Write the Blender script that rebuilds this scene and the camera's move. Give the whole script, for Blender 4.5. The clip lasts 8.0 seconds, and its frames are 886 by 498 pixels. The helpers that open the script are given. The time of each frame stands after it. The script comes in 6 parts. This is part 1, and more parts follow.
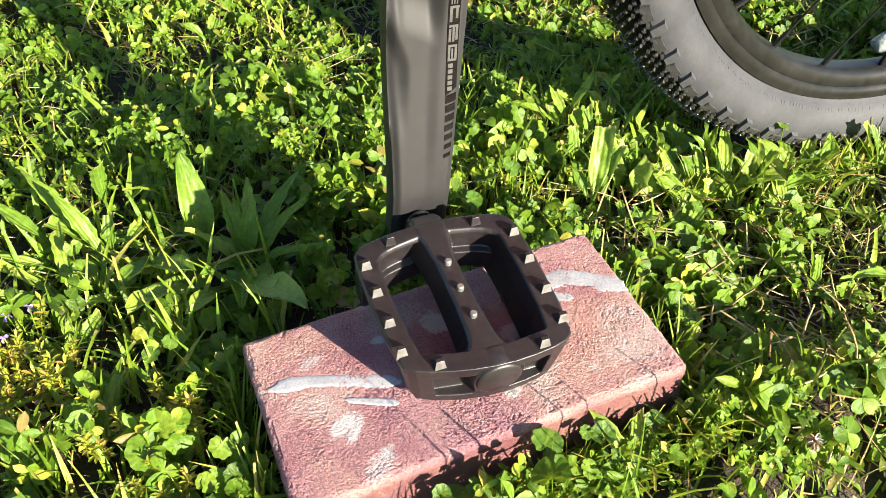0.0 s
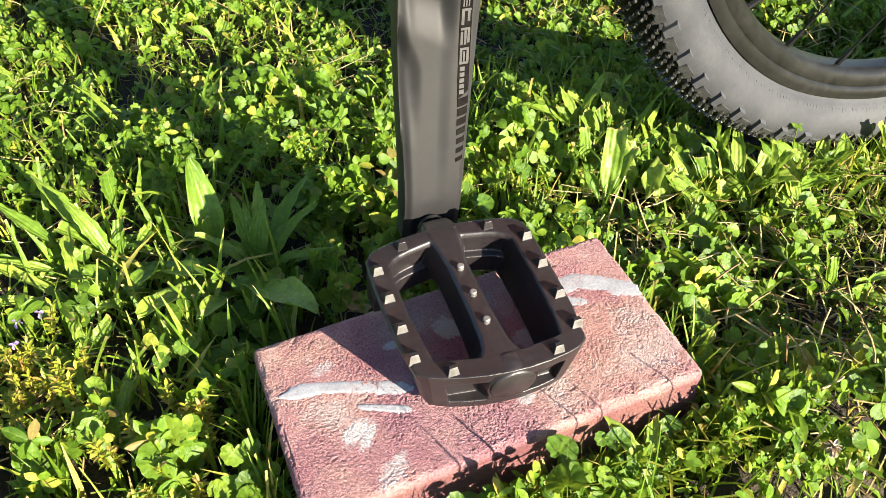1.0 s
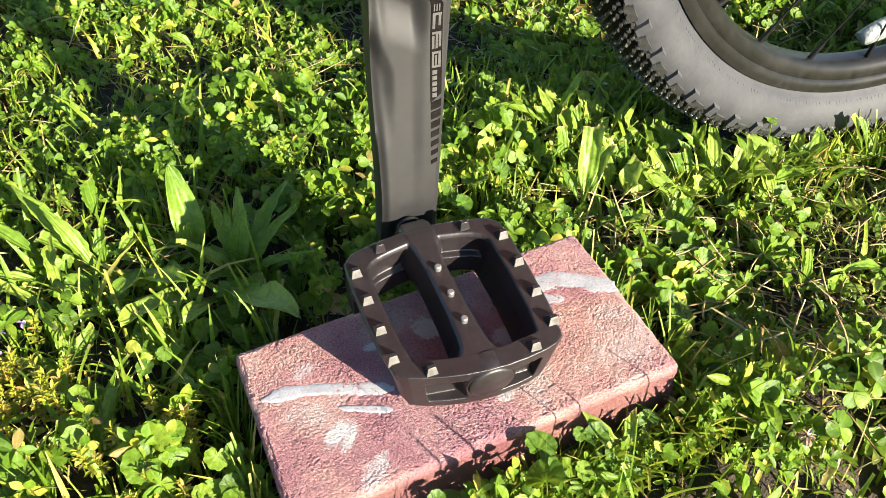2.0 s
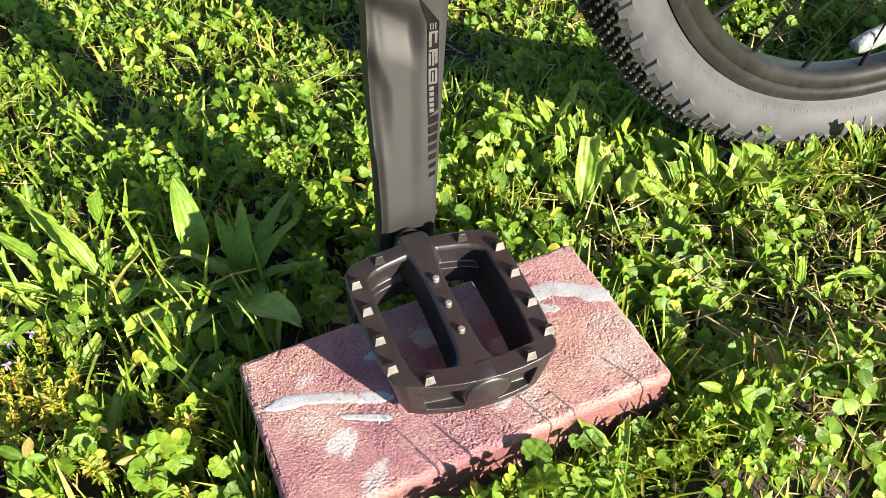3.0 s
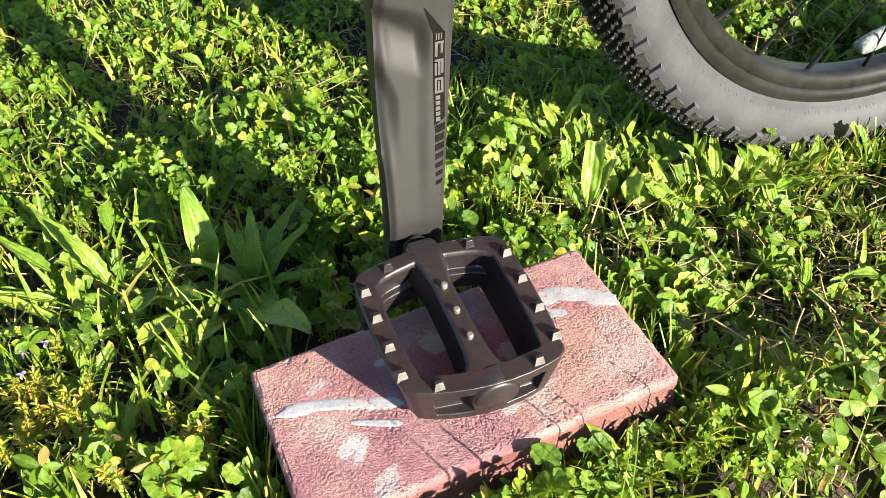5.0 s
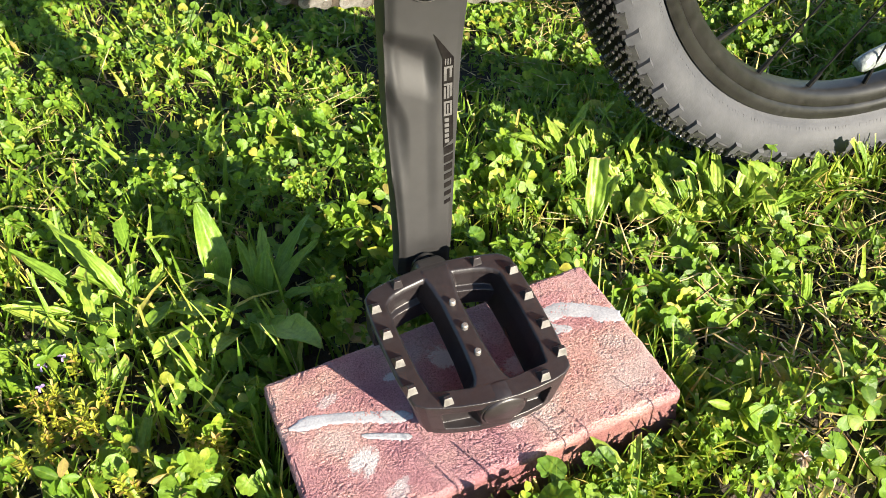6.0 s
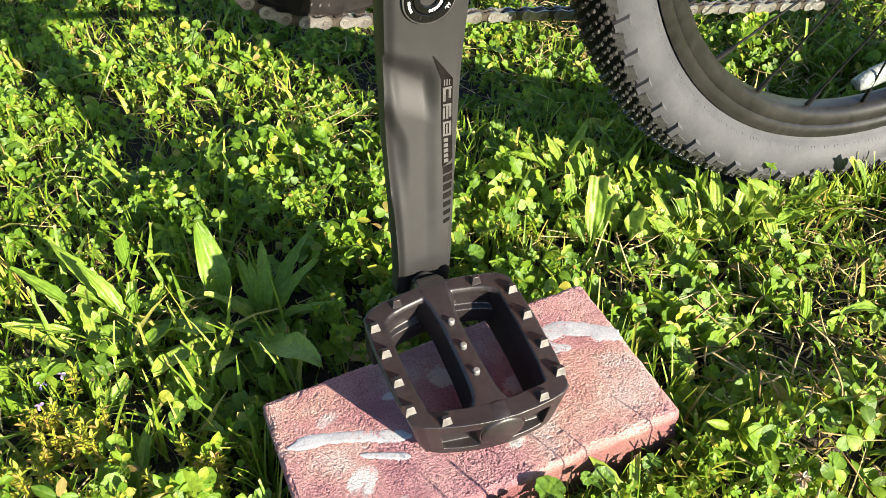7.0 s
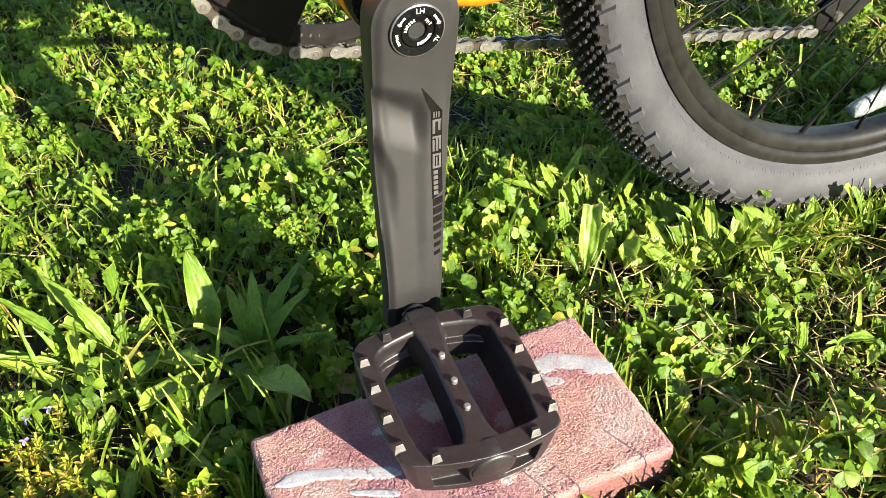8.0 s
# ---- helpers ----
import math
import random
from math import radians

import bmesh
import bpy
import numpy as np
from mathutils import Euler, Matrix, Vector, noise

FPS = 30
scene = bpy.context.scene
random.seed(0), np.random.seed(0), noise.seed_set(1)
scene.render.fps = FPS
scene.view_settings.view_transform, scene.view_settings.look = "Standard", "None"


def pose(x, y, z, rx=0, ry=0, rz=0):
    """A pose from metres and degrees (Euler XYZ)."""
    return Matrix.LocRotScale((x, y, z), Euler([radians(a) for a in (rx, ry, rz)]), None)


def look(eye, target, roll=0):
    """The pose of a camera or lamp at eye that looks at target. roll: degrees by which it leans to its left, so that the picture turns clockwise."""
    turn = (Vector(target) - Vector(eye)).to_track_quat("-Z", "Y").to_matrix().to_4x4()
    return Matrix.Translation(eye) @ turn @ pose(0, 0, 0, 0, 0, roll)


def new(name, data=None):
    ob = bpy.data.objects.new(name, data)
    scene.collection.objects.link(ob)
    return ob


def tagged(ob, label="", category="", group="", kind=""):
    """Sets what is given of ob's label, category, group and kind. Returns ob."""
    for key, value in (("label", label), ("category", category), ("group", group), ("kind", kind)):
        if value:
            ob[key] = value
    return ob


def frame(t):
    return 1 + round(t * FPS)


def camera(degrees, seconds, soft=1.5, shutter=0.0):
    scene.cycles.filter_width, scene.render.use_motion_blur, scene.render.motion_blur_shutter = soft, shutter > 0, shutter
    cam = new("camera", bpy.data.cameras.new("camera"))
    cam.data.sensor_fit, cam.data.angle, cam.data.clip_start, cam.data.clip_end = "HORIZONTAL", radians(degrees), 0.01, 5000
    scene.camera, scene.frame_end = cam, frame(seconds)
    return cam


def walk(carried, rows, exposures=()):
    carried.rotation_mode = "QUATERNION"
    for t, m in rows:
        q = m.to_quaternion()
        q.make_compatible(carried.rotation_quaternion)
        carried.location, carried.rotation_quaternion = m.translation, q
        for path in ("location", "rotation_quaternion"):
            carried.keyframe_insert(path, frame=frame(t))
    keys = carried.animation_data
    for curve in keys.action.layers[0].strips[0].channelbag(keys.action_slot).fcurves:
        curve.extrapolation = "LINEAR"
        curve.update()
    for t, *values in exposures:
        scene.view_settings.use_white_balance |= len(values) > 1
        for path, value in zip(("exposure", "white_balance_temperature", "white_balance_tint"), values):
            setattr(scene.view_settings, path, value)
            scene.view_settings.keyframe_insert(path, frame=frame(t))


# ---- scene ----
EXPOSURE = 2.22
LENS = 53.3
cam = camera(LENS, 8.0, soft=0.65)
# seconds, eye, yaw, pitch, roll
PATH = [
    (0.0, (-0.0414, -0.2155, 0.4004), -24.902, -41.943, 4.308),
    (0.1, (-0.0410, -0.2149, 0.4003), -25.342, -41.955, 4.253),
    (0.2, (-0.0406, -0.2144, 0.4001), -25.595, -42.019, 4.199),
    (0.3, (-0.0401, -0.2138, 0.4000), -25.628, -42.086, 4.144),
    (0.4, (-0.0397, -0.2133, 0.3998), -25.143, -41.979, 4.090),
    (0.5, (-0.0393, -0.2127, 0.3997), -24.666, -41.950, 4.035),
    (0.6, (-0.0398, -0.2122, 0.3997), -24.357, -41.840, 3.953),
    (0.7, (-0.0402, -0.2117, 0.3996), -24.279, -41.801, 3.871),
    (0.8, (-0.0407, -0.2113, 0.3996), -23.932, -41.841, 3.789),
    (0.9, (-0.0411, -0.2108, 0.3995), -24.090, -41.941, 3.707),
    (1.0, (-0.0416, -0.2103, 0.3995), -24.218, -42.009, 3.625),
    (1.1, (-0.0408, -0.2108, 0.3994), -24.566, -42.040, 3.557),
    (1.2, (-0.0400, -0.2114, 0.3993), -24.714, -42.008, 3.490),
    (1.3, (-0.0393, -0.2119, 0.3991), -24.591, -42.053, 3.422),
    (1.4, (-0.0385, -0.2125, 0.3990), -24.523, -42.096, 3.355),
    (1.5, (-0.0377, -0.2130, 0.3989), -24.250, -42.077, 3.287),
    (1.6, (-0.0376, -0.2135, 0.4000), -24.441, -42.047, 3.223),
    (1.7, (-0.0375, -0.2141, 0.4011), -24.825, -42.060, 3.160),
    (2.8, (-0.0361, -0.2201, 0.4129), -24.962, -41.892, 2.458),
    (2.9, (-0.0360, -0.2207, 0.4140), -24.741, -41.902, 2.395),
    (3.0, (-0.0359, -0.2212, 0.4151), -24.651, -41.939, 2.331),
    (3.1, (-0.0359, -0.2212, 0.4154), -24.540, -41.803, 2.244),
    (3.2, (-0.0359, -0.2212, 0.4156), -24.453, -41.764, 2.157),
    (3.3, (-0.0359, -0.2211, 0.4159), -24.254, -41.723, 2.069),
    (3.4, (-0.0359, -0.2211, 0.4161), -24.284, -41.758, 1.982),
    (3.5, (-0.0359, -0.2211, 0.4164), -24.534, -41.889, 1.895),
    (3.6, (-0.0356, -0.2207, 0.4156), -24.645, -41.861, 1.841),
    (3.8, (-0.0350, -0.2198, 0.4141), -24.680, -41.881, 1.734),
    (3.9, (-0.0347, -0.2193, 0.4133), -24.558, -41.906, 1.680),
    (4.0, (-0.0344, -0.2189, 0.4125), -24.479, -41.900, 1.626),
    (4.1, (-0.0345, -0.2192, 0.4129), -24.488, -41.907, 1.584),
    (4.2, (-0.0346, -0.2195, 0.4133), -24.878, -41.926, 1.542),
    (4.3, (-0.0346, -0.2198, 0.4138), -24.876, -41.936, 1.501),
    (4.4, (-0.0347, -0.2201, 0.4142), -24.705, -41.942, 1.459),
    (4.5, (-0.0348, -0.2204, 0.4146), -24.372, -41.836, 1.417),
    (4.6, (-0.0353, -0.2208, 0.4159), -24.323, -41.854, 1.402),
    (4.7, (-0.0358, -0.2212, 0.4171), -24.117, -41.904, 1.387),
    (5.8, (-0.0410, -0.2253, 0.4312), -24.041, -41.760, 1.223),
    (5.9, (-0.0415, -0.2257, 0.4324), -23.992, -41.666, 1.208),
    (6.0, (-0.0420, -0.2261, 0.4337), -23.775, -41.513, 1.193),
    (6.1, (-0.0419, -0.2261, 0.4344), -23.755, -41.243, 1.187),
    (6.2, (-0.0419, -0.2260, 0.4351), -23.972, -41.026, 1.180),
    (6.3, (-0.0418, -0.2260, 0.4357), -23.914, -41.055, 1.174),
    (6.4, (-0.0418, -0.2259, 0.4364), -23.854, -41.048, 1.167),
    (6.5, (-0.0417, -0.2259, 0.4371), -23.653, -40.965, 1.161),
    (6.6, (-0.0414, -0.2259, 0.4370), -23.862, -40.973, 1.159),
    (6.7, (-0.0412, -0.2259, 0.4369), -24.102, -40.908, 1.156),
    (6.8, (-0.0409, -0.2259, 0.4368), -24.288, -40.913, 1.154),
    (6.9, (-0.0407, -0.2259, 0.4367), -24.238, -40.772, 1.151),
    (7.0, (-0.0404, -0.2259, 0.4366), -23.598, -40.594, 1.149),
    (7.1, (-0.0404, -0.2254, 0.4361), -23.356, -40.529, 1.146),
    (7.2, (-0.0404, -0.2250, 0.4357), -23.164, -40.684, 1.143),
    (7.3, (-0.0403, -0.2245, 0.4352), -23.473, -40.525, 1.141),
    (7.4, (-0.0403, -0.2241, 0.4348), -23.673, -40.472, 1.138),
    (7.5, (-0.0403, -0.2236, 0.4343), -23.470, -40.234, 1.135),
    (7.6, (-0.0388, -0.2228, 0.4351), -23.290, -40.284, 1.127),
    (7.7, (-0.0373, -0.2220, 0.4359), -23.341, -40.227, 1.119),
    (7.8, (-0.0359, -0.2212, 0.4366), -23.446, -40.102, 1.111),
    (7.9, (-0.0344, -0.2204, 0.4374), -23.658, -39.805, 1.103),
    (8.0, (-0.0329, -0.2196, 0.4382), -23.664, -39.307, 1.095),
]


def aim(eye, yaw, pitch, roll):
    a, b = radians(yaw), radians(pitch)
    way = Vector((-math.sin(a) * math.cos(b), math.cos(a) * math.cos(b), math.sin(b)))
    return look(eye, Vector(eye) + way, roll)


walk(cam, [(t, aim(eye, yaw, pitch, roll)) for t, eye, yaw, pitch, roll in PATH], [(0.0, EXPOSURE, 6500, 10), (8.0, EXPOSURE, 6500, 10)])

# ---- light: low morning sun behind the viewer's right shoulder ----
SUN_EL, SUN_AZ = 19.5, 159.0
world = bpy.data.worlds.new("sky")
scene.world = world
world.use_nodes = True
wn, wl = world.node_tree.nodes, world.node_tree.links
sky = wn.new("ShaderNodeTexSky")
sky.sky_type, sky.sun_disc = "NISHITA", False
sky.air_density, sky.dust_density, sky.ozone_density = 1.0, 0.3, 3.0
sky.sun_elevation, sky.sun_rotation = radians(SUN_EL), radians(SUN_AZ)
wn["Background"].inputs["Strength"].default_value = 0.057
wl.new(sky.outputs["Color"], wn["Background"].inputs["Color"])
sun_dir = Vector((math.sin(radians(SUN_AZ)) * math.cos(radians(SUN_EL)), math.cos(radians(SUN_AZ)) * math.cos(radians(SUN_EL)), math.sin(radians(SUN_EL))))
lamp = bpy.data.lights.new("sun", "SUN")
lamp.energy, lamp.angle, lamp.color = 4.7, radians(0.53), (1.0, 0.905, 0.735)
sun = new("sun", lamp)
sun.matrix_world = look(sun_dir * 20, (0, 0, 0))

# ---- frames of reference ----
BRICK = pose(0, 0, 0, 0, -6.5, 0)                      # the brick lies with one end raised
BB = BRICK @ Vector((0.132, 0.1995, 0.2616))           # middle of the crank axle
BIKE = Matrix.Translation(BB) @ pose(0, 0, 0, 6.0, 0, 0)  # the bicycle leans over onto its pedal


# ---- materials ----
def material(name):
    m = bpy.data.materials.new(name)
    m.use_nodes = True
    t = m.node_tree
    return m, t.nodes, t.links, t.nodes["Principled BSDF"]


def ramp(n, stops):
    r = n.new("ShaderNodeValToRGB")
    e = r.color_ramp.elements
    e[0].position, e[0].color = stops[0][0], (*stops[0][1], 1)
    e[1].position, e[1].color = stops[-1][0], (*stops[-1][1], 1)
    for p, c in stops[1:-1]:
        x = e.new(p)
        x.color = (*c, 1)
    return r


def noise_node(n, l, scale, detail=4.0, rough=0.6, coord="Object"):
    tc = n.new("ShaderNodeTexCoord")
    t = n.new("ShaderNodeTexNoise")
    t.inputs["Scale"].default_value, t.inputs["Detail"].default_value, t.inputs["Roughness"].default_value = scale, detail, rough
    l.new(tc.outputs[coord], t.inputs["Vector"])
    return t


def bump(n, l, bsdf, height, strength, distance):
    b = n.new("ShaderNodeBump")
    b.inputs["Strength"].default_value, b.inputs["Distance"].default_value = strength, distance
    l.new(height, b.inputs["Height"])
    l.new(b.outputs["Normal"], bsdf.inputs["Normal"])
    return b


def mix_color(n, l, fac, a, b, blend="MIX"):
    m = n.new("ShaderNodeMix")
    m.data_type, m.blend_type = "RGBA", blend
    for sock, v in ((m.inputs[0], fac), (m.inputs[6], a), (m.inputs[7], b)):
        if isinstance(v, (int, float)):
            sock.default_value = v
        elif isinstance(v, tuple):
            sock.default_value = (*v, 1)
        else:
            l.new(v, sock)
    return m.outputs[2]


def plain(name, dark, light, scale, roughness, metallic=0.0, relief=0.0, fine=0.0, specular=0.5, grain=0.28):
    """A worn surface: two tones at two scales, uneven gloss and fine relief."""
    m, n, l, b = material(name)
    big, small = noise_node(n, l, scale), noise_node(n, l, scale * 9, 3.0)
    r1 = ramp(n, [(0.32, dark), (0.7, light)])
    l.new(big.outputs["Fac"], r1.inputs["Fac"])
    r2 = ramp(n, [(0.3, (1 - grain,) * 3), (0.7, (1 + grain * 0.5,) * 3)])
    l.new(small.outputs["Fac"], r2.inputs["Fac"])
    l.new(mix_color(n, l, 1.0, r1.outputs["Color"], r2.outputs["Color"], "MULTIPLY"), b.inputs["Base Color"])
    rr = n.new("ShaderNodeMapRange")
    rr.inputs["To Min"].default_value, rr.inputs["To Max"].default_value = roughness - 0.08, roughness + 0.1
    l.new(big.outputs["Fac"], rr.inputs["Value"])
    l.new(rr.outputs["Result"], b.inputs["Roughness"])
    b.inputs["Metallic"].default_value = metallic
    b.inputs["Specular IOR Level"].default_value = specular
    if relief:
        g = noise_node(n, l, fine or scale * 20, 2.0)
        bump(n, l, b, g.outputs["Fac"], 0.6, relief)
    return m


def leaf_material(name, stops, glow, share=0.3, roughness=0.42, ribs=0.0, tip=0.0):
    """Thin leaf: tone by plant, mottled, with a paler midrib, letting light through."""
    m, n, l, b = material(name)
    geo = n.new("ShaderNodeNewGeometry")
    r = ramp(n, stops)
    info = n.new("ShaderNodeObjectInfo")
    both = n.new("ShaderNodeMath")
    both.operation = "ADD"
    l.new(geo.outputs["Random Per Island"], both.inputs[0])
    l.new(info.outputs["Random"], both.inputs[1])
    wrap = n.new("ShaderNodeMath")
    wrap.operation = "FRACT"
    l.new(both.outputs[0], wrap.inputs[0])
    l.new(wrap.outputs[0], r.inputs["Fac"])
    mott = noise_node(n, l, 300.0, 4.0, 0.7)
    r2 = ramp(n, [(0.3, (0.58, 0.64, 0.50)), (0.7, (1.28, 1.22, 1.10))])
    l.new(mott.outputs["Fac"], r2.inputs["Fac"])
    c = mix_color(n, l, 1.0, r.outputs["Color"], r2.outputs["Color"], "MULTIPLY")
    clump = noise_node(n, l, 24.0, 3.0)
    r3 = ramp(n, [(0.36, (0.80, 0.86, 0.84)), (0.64, (1.22, 1.16, 1.06))])
    l.new(clump.outputs["Fac"], r3.inputs["Fac"])
    c = mix_color(n, l, 1.0, c, r3.outputs["Color"], "MULTIPLY")
    uv = n.new("ShaderNodeUVMap")
    sep = n.new("ShaderNodeSeparateXYZ")
    l.new(uv.outputs["UV"], sep.inputs["Vector"])
    mid = n.new("ShaderNodeMath")
    mid.operation = "SUBTRACT"
    l.new(sep.outputs["X"], mid.inputs[0])
    mid.inputs[1].default_value = 0.5
    ab = n.new("ShaderNodeMath")
    ab.operation = "ABSOLUTE"
    l.new(mid.outputs[0], ab.inputs[0])
    vein = ramp(n, [(0.0, (1, 1, 1)), (0.07, (0, 0, 0))])
    l.new(ab.outputs[0], vein.inputs["Fac"])
    half = n.new("ShaderNodeMath")
    half.operation = "MULTIPLY"
    l.new(vein.outputs["Color"], half.inputs[0])
    half.inputs[1].default_value = 0.2
    c = mix_color(n, l, half.outputs[0], c, glow)
    if tip:  # dry, mown tips
        dry = ramp(n, [(tip, (0, 0, 0)), (min(tip + 0.03, 1.0), (0.85, 0.85, 0.85))])
        l.new(sep.outputs["Y"], dry.inputs["Fac"])
        c = mix_color(n, l, dry.outputs["Color"], c, (0.40, 0.30, 0.12))
    if ribs:  # paler veins along the leaf
        along = n.new("ShaderNodeMath")
        along.operation = "MULTIPLY"
        l.new(sep.outputs["X"], along.inputs[0])
        along.inputs[1].default_value = ribs * 4 * math.pi
        sine = n.new("ShaderNodeMath")
        sine.operation = "SINE"
        l.new(along.outputs[0], sine.inputs[0])
        line = ramp(n, [(0.84, (0, 0, 0)), (1.0, (0.24, 0.24, 0.24))])
        l.new(sine.outputs[0], line.inputs["Fac"])
        c = mix_color(n, l, line.outputs["Color"], c, glow)
    l.new(c, b.inputs["Base Color"])
    b.inputs["Roughness"].default_value = roughness
    b.inputs["Specular IOR Level"].default_value = 0.36
    if ribs:
        w = n.new("ShaderNodeMath")
        w.operation = "MULTIPLY"
        l.new(sep.outputs["X"], w.inputs[0])
        w.inputs[1].default_value = ribs * 2 * math.pi
        s = n.new("ShaderNodeMath")
        s.operation = "SINE"
        l.new(w.outputs[0], s.inputs[0])
        crease = n.new("ShaderNodeMath")
        crease.operation = "MULTIPLY_ADD"
        l.new(mott.outputs["Fac"], crease.inputs[0])
        crease.inputs[1].default_value = 2.2
        l.new(s.outputs[0], crease.inputs[2])
        bump(n, l, b, crease.outputs[0], 0.6, 0.00030)
    else:
        bump(n, l, b, mott.outputs["Fac"], 0.7, 0.0011)
    tr = n.new("ShaderNodeBsdfTranslucent")
    l.new(mix_color(n, l, 0.5, c, glow), tr.inputs["Color"])
    mx = n.new("ShaderNodeMixShader")
    mx.inputs["Fac"].default_value = share
    l.new(b.outputs["BSDF"], mx.inputs[1])
    l.new(tr.outputs["BSDF"], mx.inputs[2])
    l.new(mx.outputs["Shader"], n["Material Output"].inputs["Surface"])
    return m


M_CLOVER = leaf_material("clover_leaf", [(0.0, (0.300, 0.20, 0.085)), (0.022, (0.260, 0.19, 0.070)), (0.038, (0.058, 0.116, 0.012)), (0.35, (0.104, 0.200, 0.018)), (0.76, (0.158, 0.262, 0.026)), (0.91, (0.210, 0.285, 0.032)), (0.96, (0.310, 0.32, 0.048)), (1.0, (0.430, 0.37, 0.080))], (0.36, 0.49, 0.035), 0.42)
M_ROUND = leaf_material("round_leaf", [(0.0, (0.065, 0.135, 0.018)), (0.5, (0.113, 0.205, 0.026)), (1.0, (0.178, 0.275, 0.036))], (0.32, 0.45, 0.04), 0.34)
M_GRASS = leaf_material("grass_blade", [(0.0, (0.088, 0.168, 0.014)), (0.50, (0.160, 0.268, 0.024)), (0.84, (0.250, 0.330, 0.038)), (0.95, (0.432, 0.39, 0.09)), (1.0, (0.486, 0.36, 0.14))], (0.40, 0.48, 0.05), 0.36, tip=0.95)
M_PLANTAIN = leaf_material("plantain_leaf", [(0.0, (0.108, 0.20, 0.026)), (0.5, (0.178, 0.285, 0.040)), (1.0, (0.270, 0.36, 0.070))], (0.33, 0.45, 0.06), 0.36, 0.40, ribs=3.5, tip=0.965)
M_WEED = leaf_material("yellow_weed", [(0.0, (0.16, 0.21, 0.020)), (0.45, (0.33, 0.35, 0.035)), (0.80, (0.48, 0.43, 0.060)), (0.90, (0.40, 0.24, 0.080)), (1.0, (0.46, 0.32, 0.12))], (0.55, 0.53, 0.08), 0.3)
M_STRAW = leaf_material("dry_straw", [(0.0, (0.24, 0.15, 0.065)), (0.5, (0.42, 0.31, 0.15)), (1.0, (0.60, 0.50, 0.30))], (0.52, 0.41, 0.22), 0.15, 0.6)
M_PETAL = leaf_material("petal", [(0.0, (0.30, 0.20, 0.58)), (1.0, (0.48, 0.38, 0.74))], (0.5, 0.4, 0.75), 0.3)
M_FADED = leaf_material("faded_petal", [(0.0, (0.34, 0.20, 0.12)), (0.5, (0.55, 0.42, 0.36)), (1.0, (0.72, 0.66, 0.60))], (0.6, 0.5, 0.42), 0.2)
M_CRANK = plain("blasted_black_aluminium", (0.0115, 0.0109, 0.0111), (0.0155, 0.0147, 0.0149), 18.0, 0.55, 0.0, relief=0.00004, fine=5200.0, grain=0.2, specular=0.50)
M_PEDAL = plain("scuffed_black_plastic", (0.0120, 0.0094, 0.0102), (0.0190, 0.0154, 0.0164), 40.0, 0.38, relief=0.00012, fine=1500.0, specular=0.5, grain=0.35)
M_PIN = plain("worn_plastic_tip", (0.085, 0.080, 0.075), (0.155, 0.146, 0.136), 300.0, 0.42)
M_PINMETAL = plain("worn_steel_pin", (0.16, 0.15, 0.14), (0.30, 0.28, 0.26), 300.0, 0.45, 0.6)
M_CAP = plain("glossy_black_cap", (0.003, 0.003, 0.003), (0.006, 0.006, 0.006), 60.0, 0.16, specular=0.35)
M_CAPLIP = plain("machined_edge", (0.10, 0.098, 0.095), (0.18, 0.176, 0.17), 200.0, 0.35, 0.5)
M_BLACK = plain("gloss_black", (0.010, 0.010, 0.010), (0.018, 0.018, 0.018), 60.0, 0.22)
M_DARK = plain("dull_black_metal", (0.006, 0.006, 0.006), (0.013, 0.012, 0.011), 90.0, 0.5, specular=0.25)
M_DECAL = plain("decal_black", (0.006, 0.005, 0.005), (0.011, 0.010, 0.009), 90.0, 0.45, specular=0.03)
M_GREYINK = plain("decal_grey", (0.060, 0.058, 0.056), (0.080, 0.077, 0.075), 200.0, 0.5, specular=0.2)
M_WHITEINK = plain("white_ink", (0.72, 0.72, 0.72), (0.82, 0.82, 0.82), 200.0, 0.4)
M_STEEL = plain("steel", (0.42, 0.40, 0.37), (0.62, 0.60, 0.56), 120.0, 0.32, 1.0)
M_CHAIN = plain("chain_plate", (0.36, 0.335, 0.30), (0.66, 0.64, 0.60), 140.0, 0.34, 0.9)
M_RIVET = plain("chain_rivet", (0.22, 0.20, 0.175), (0.42, 0.40, 0.37), 160.0, 0.4, 0.8)
M_CHAINDARK = plain("oily_chain_plate", (0.05, 0.045, 0.04), (0.16, 0.13, 0.10), 180.0, 0.35, 0.7)
M_RING = plain("black_anodised_ring", (0.006, 0.0045, 0.0045), (0.012, 0.0095, 0.009), 70.0, 0.45, 0.0, specular=0.25)
M_RINGLIP = plain("grey_ring_lip", (0.009, 0.0085, 0.0085), (0.018, 0.0165, 0.016), 90.0, 0.34, 0.0, specular=0.4)
M_TYRE = plain("dusty_rubber", (0.036, 0.037, 0.042), (0.056, 0.057, 0.062), 22.0, 0.62, relief=0.0003, fine=700.0, specular=0.35, grain=0.12)
M_TREAD = plain("tread_rubber", (0.022, 0.0215, 0.021), (0.050, 0.049, 0.047), 60.0, 0.30, relief=0.0005, fine=900.0, specular=0.6)
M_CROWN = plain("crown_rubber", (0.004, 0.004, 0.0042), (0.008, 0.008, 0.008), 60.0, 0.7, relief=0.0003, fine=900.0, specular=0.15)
M_LUG = plain("half_dusty_rubber", (0.020, 0.020, 0.020), (0.042, 0.042, 0.042), 120.0, 0.5, relief=0.0003, fine=900.0, specular=0.4)
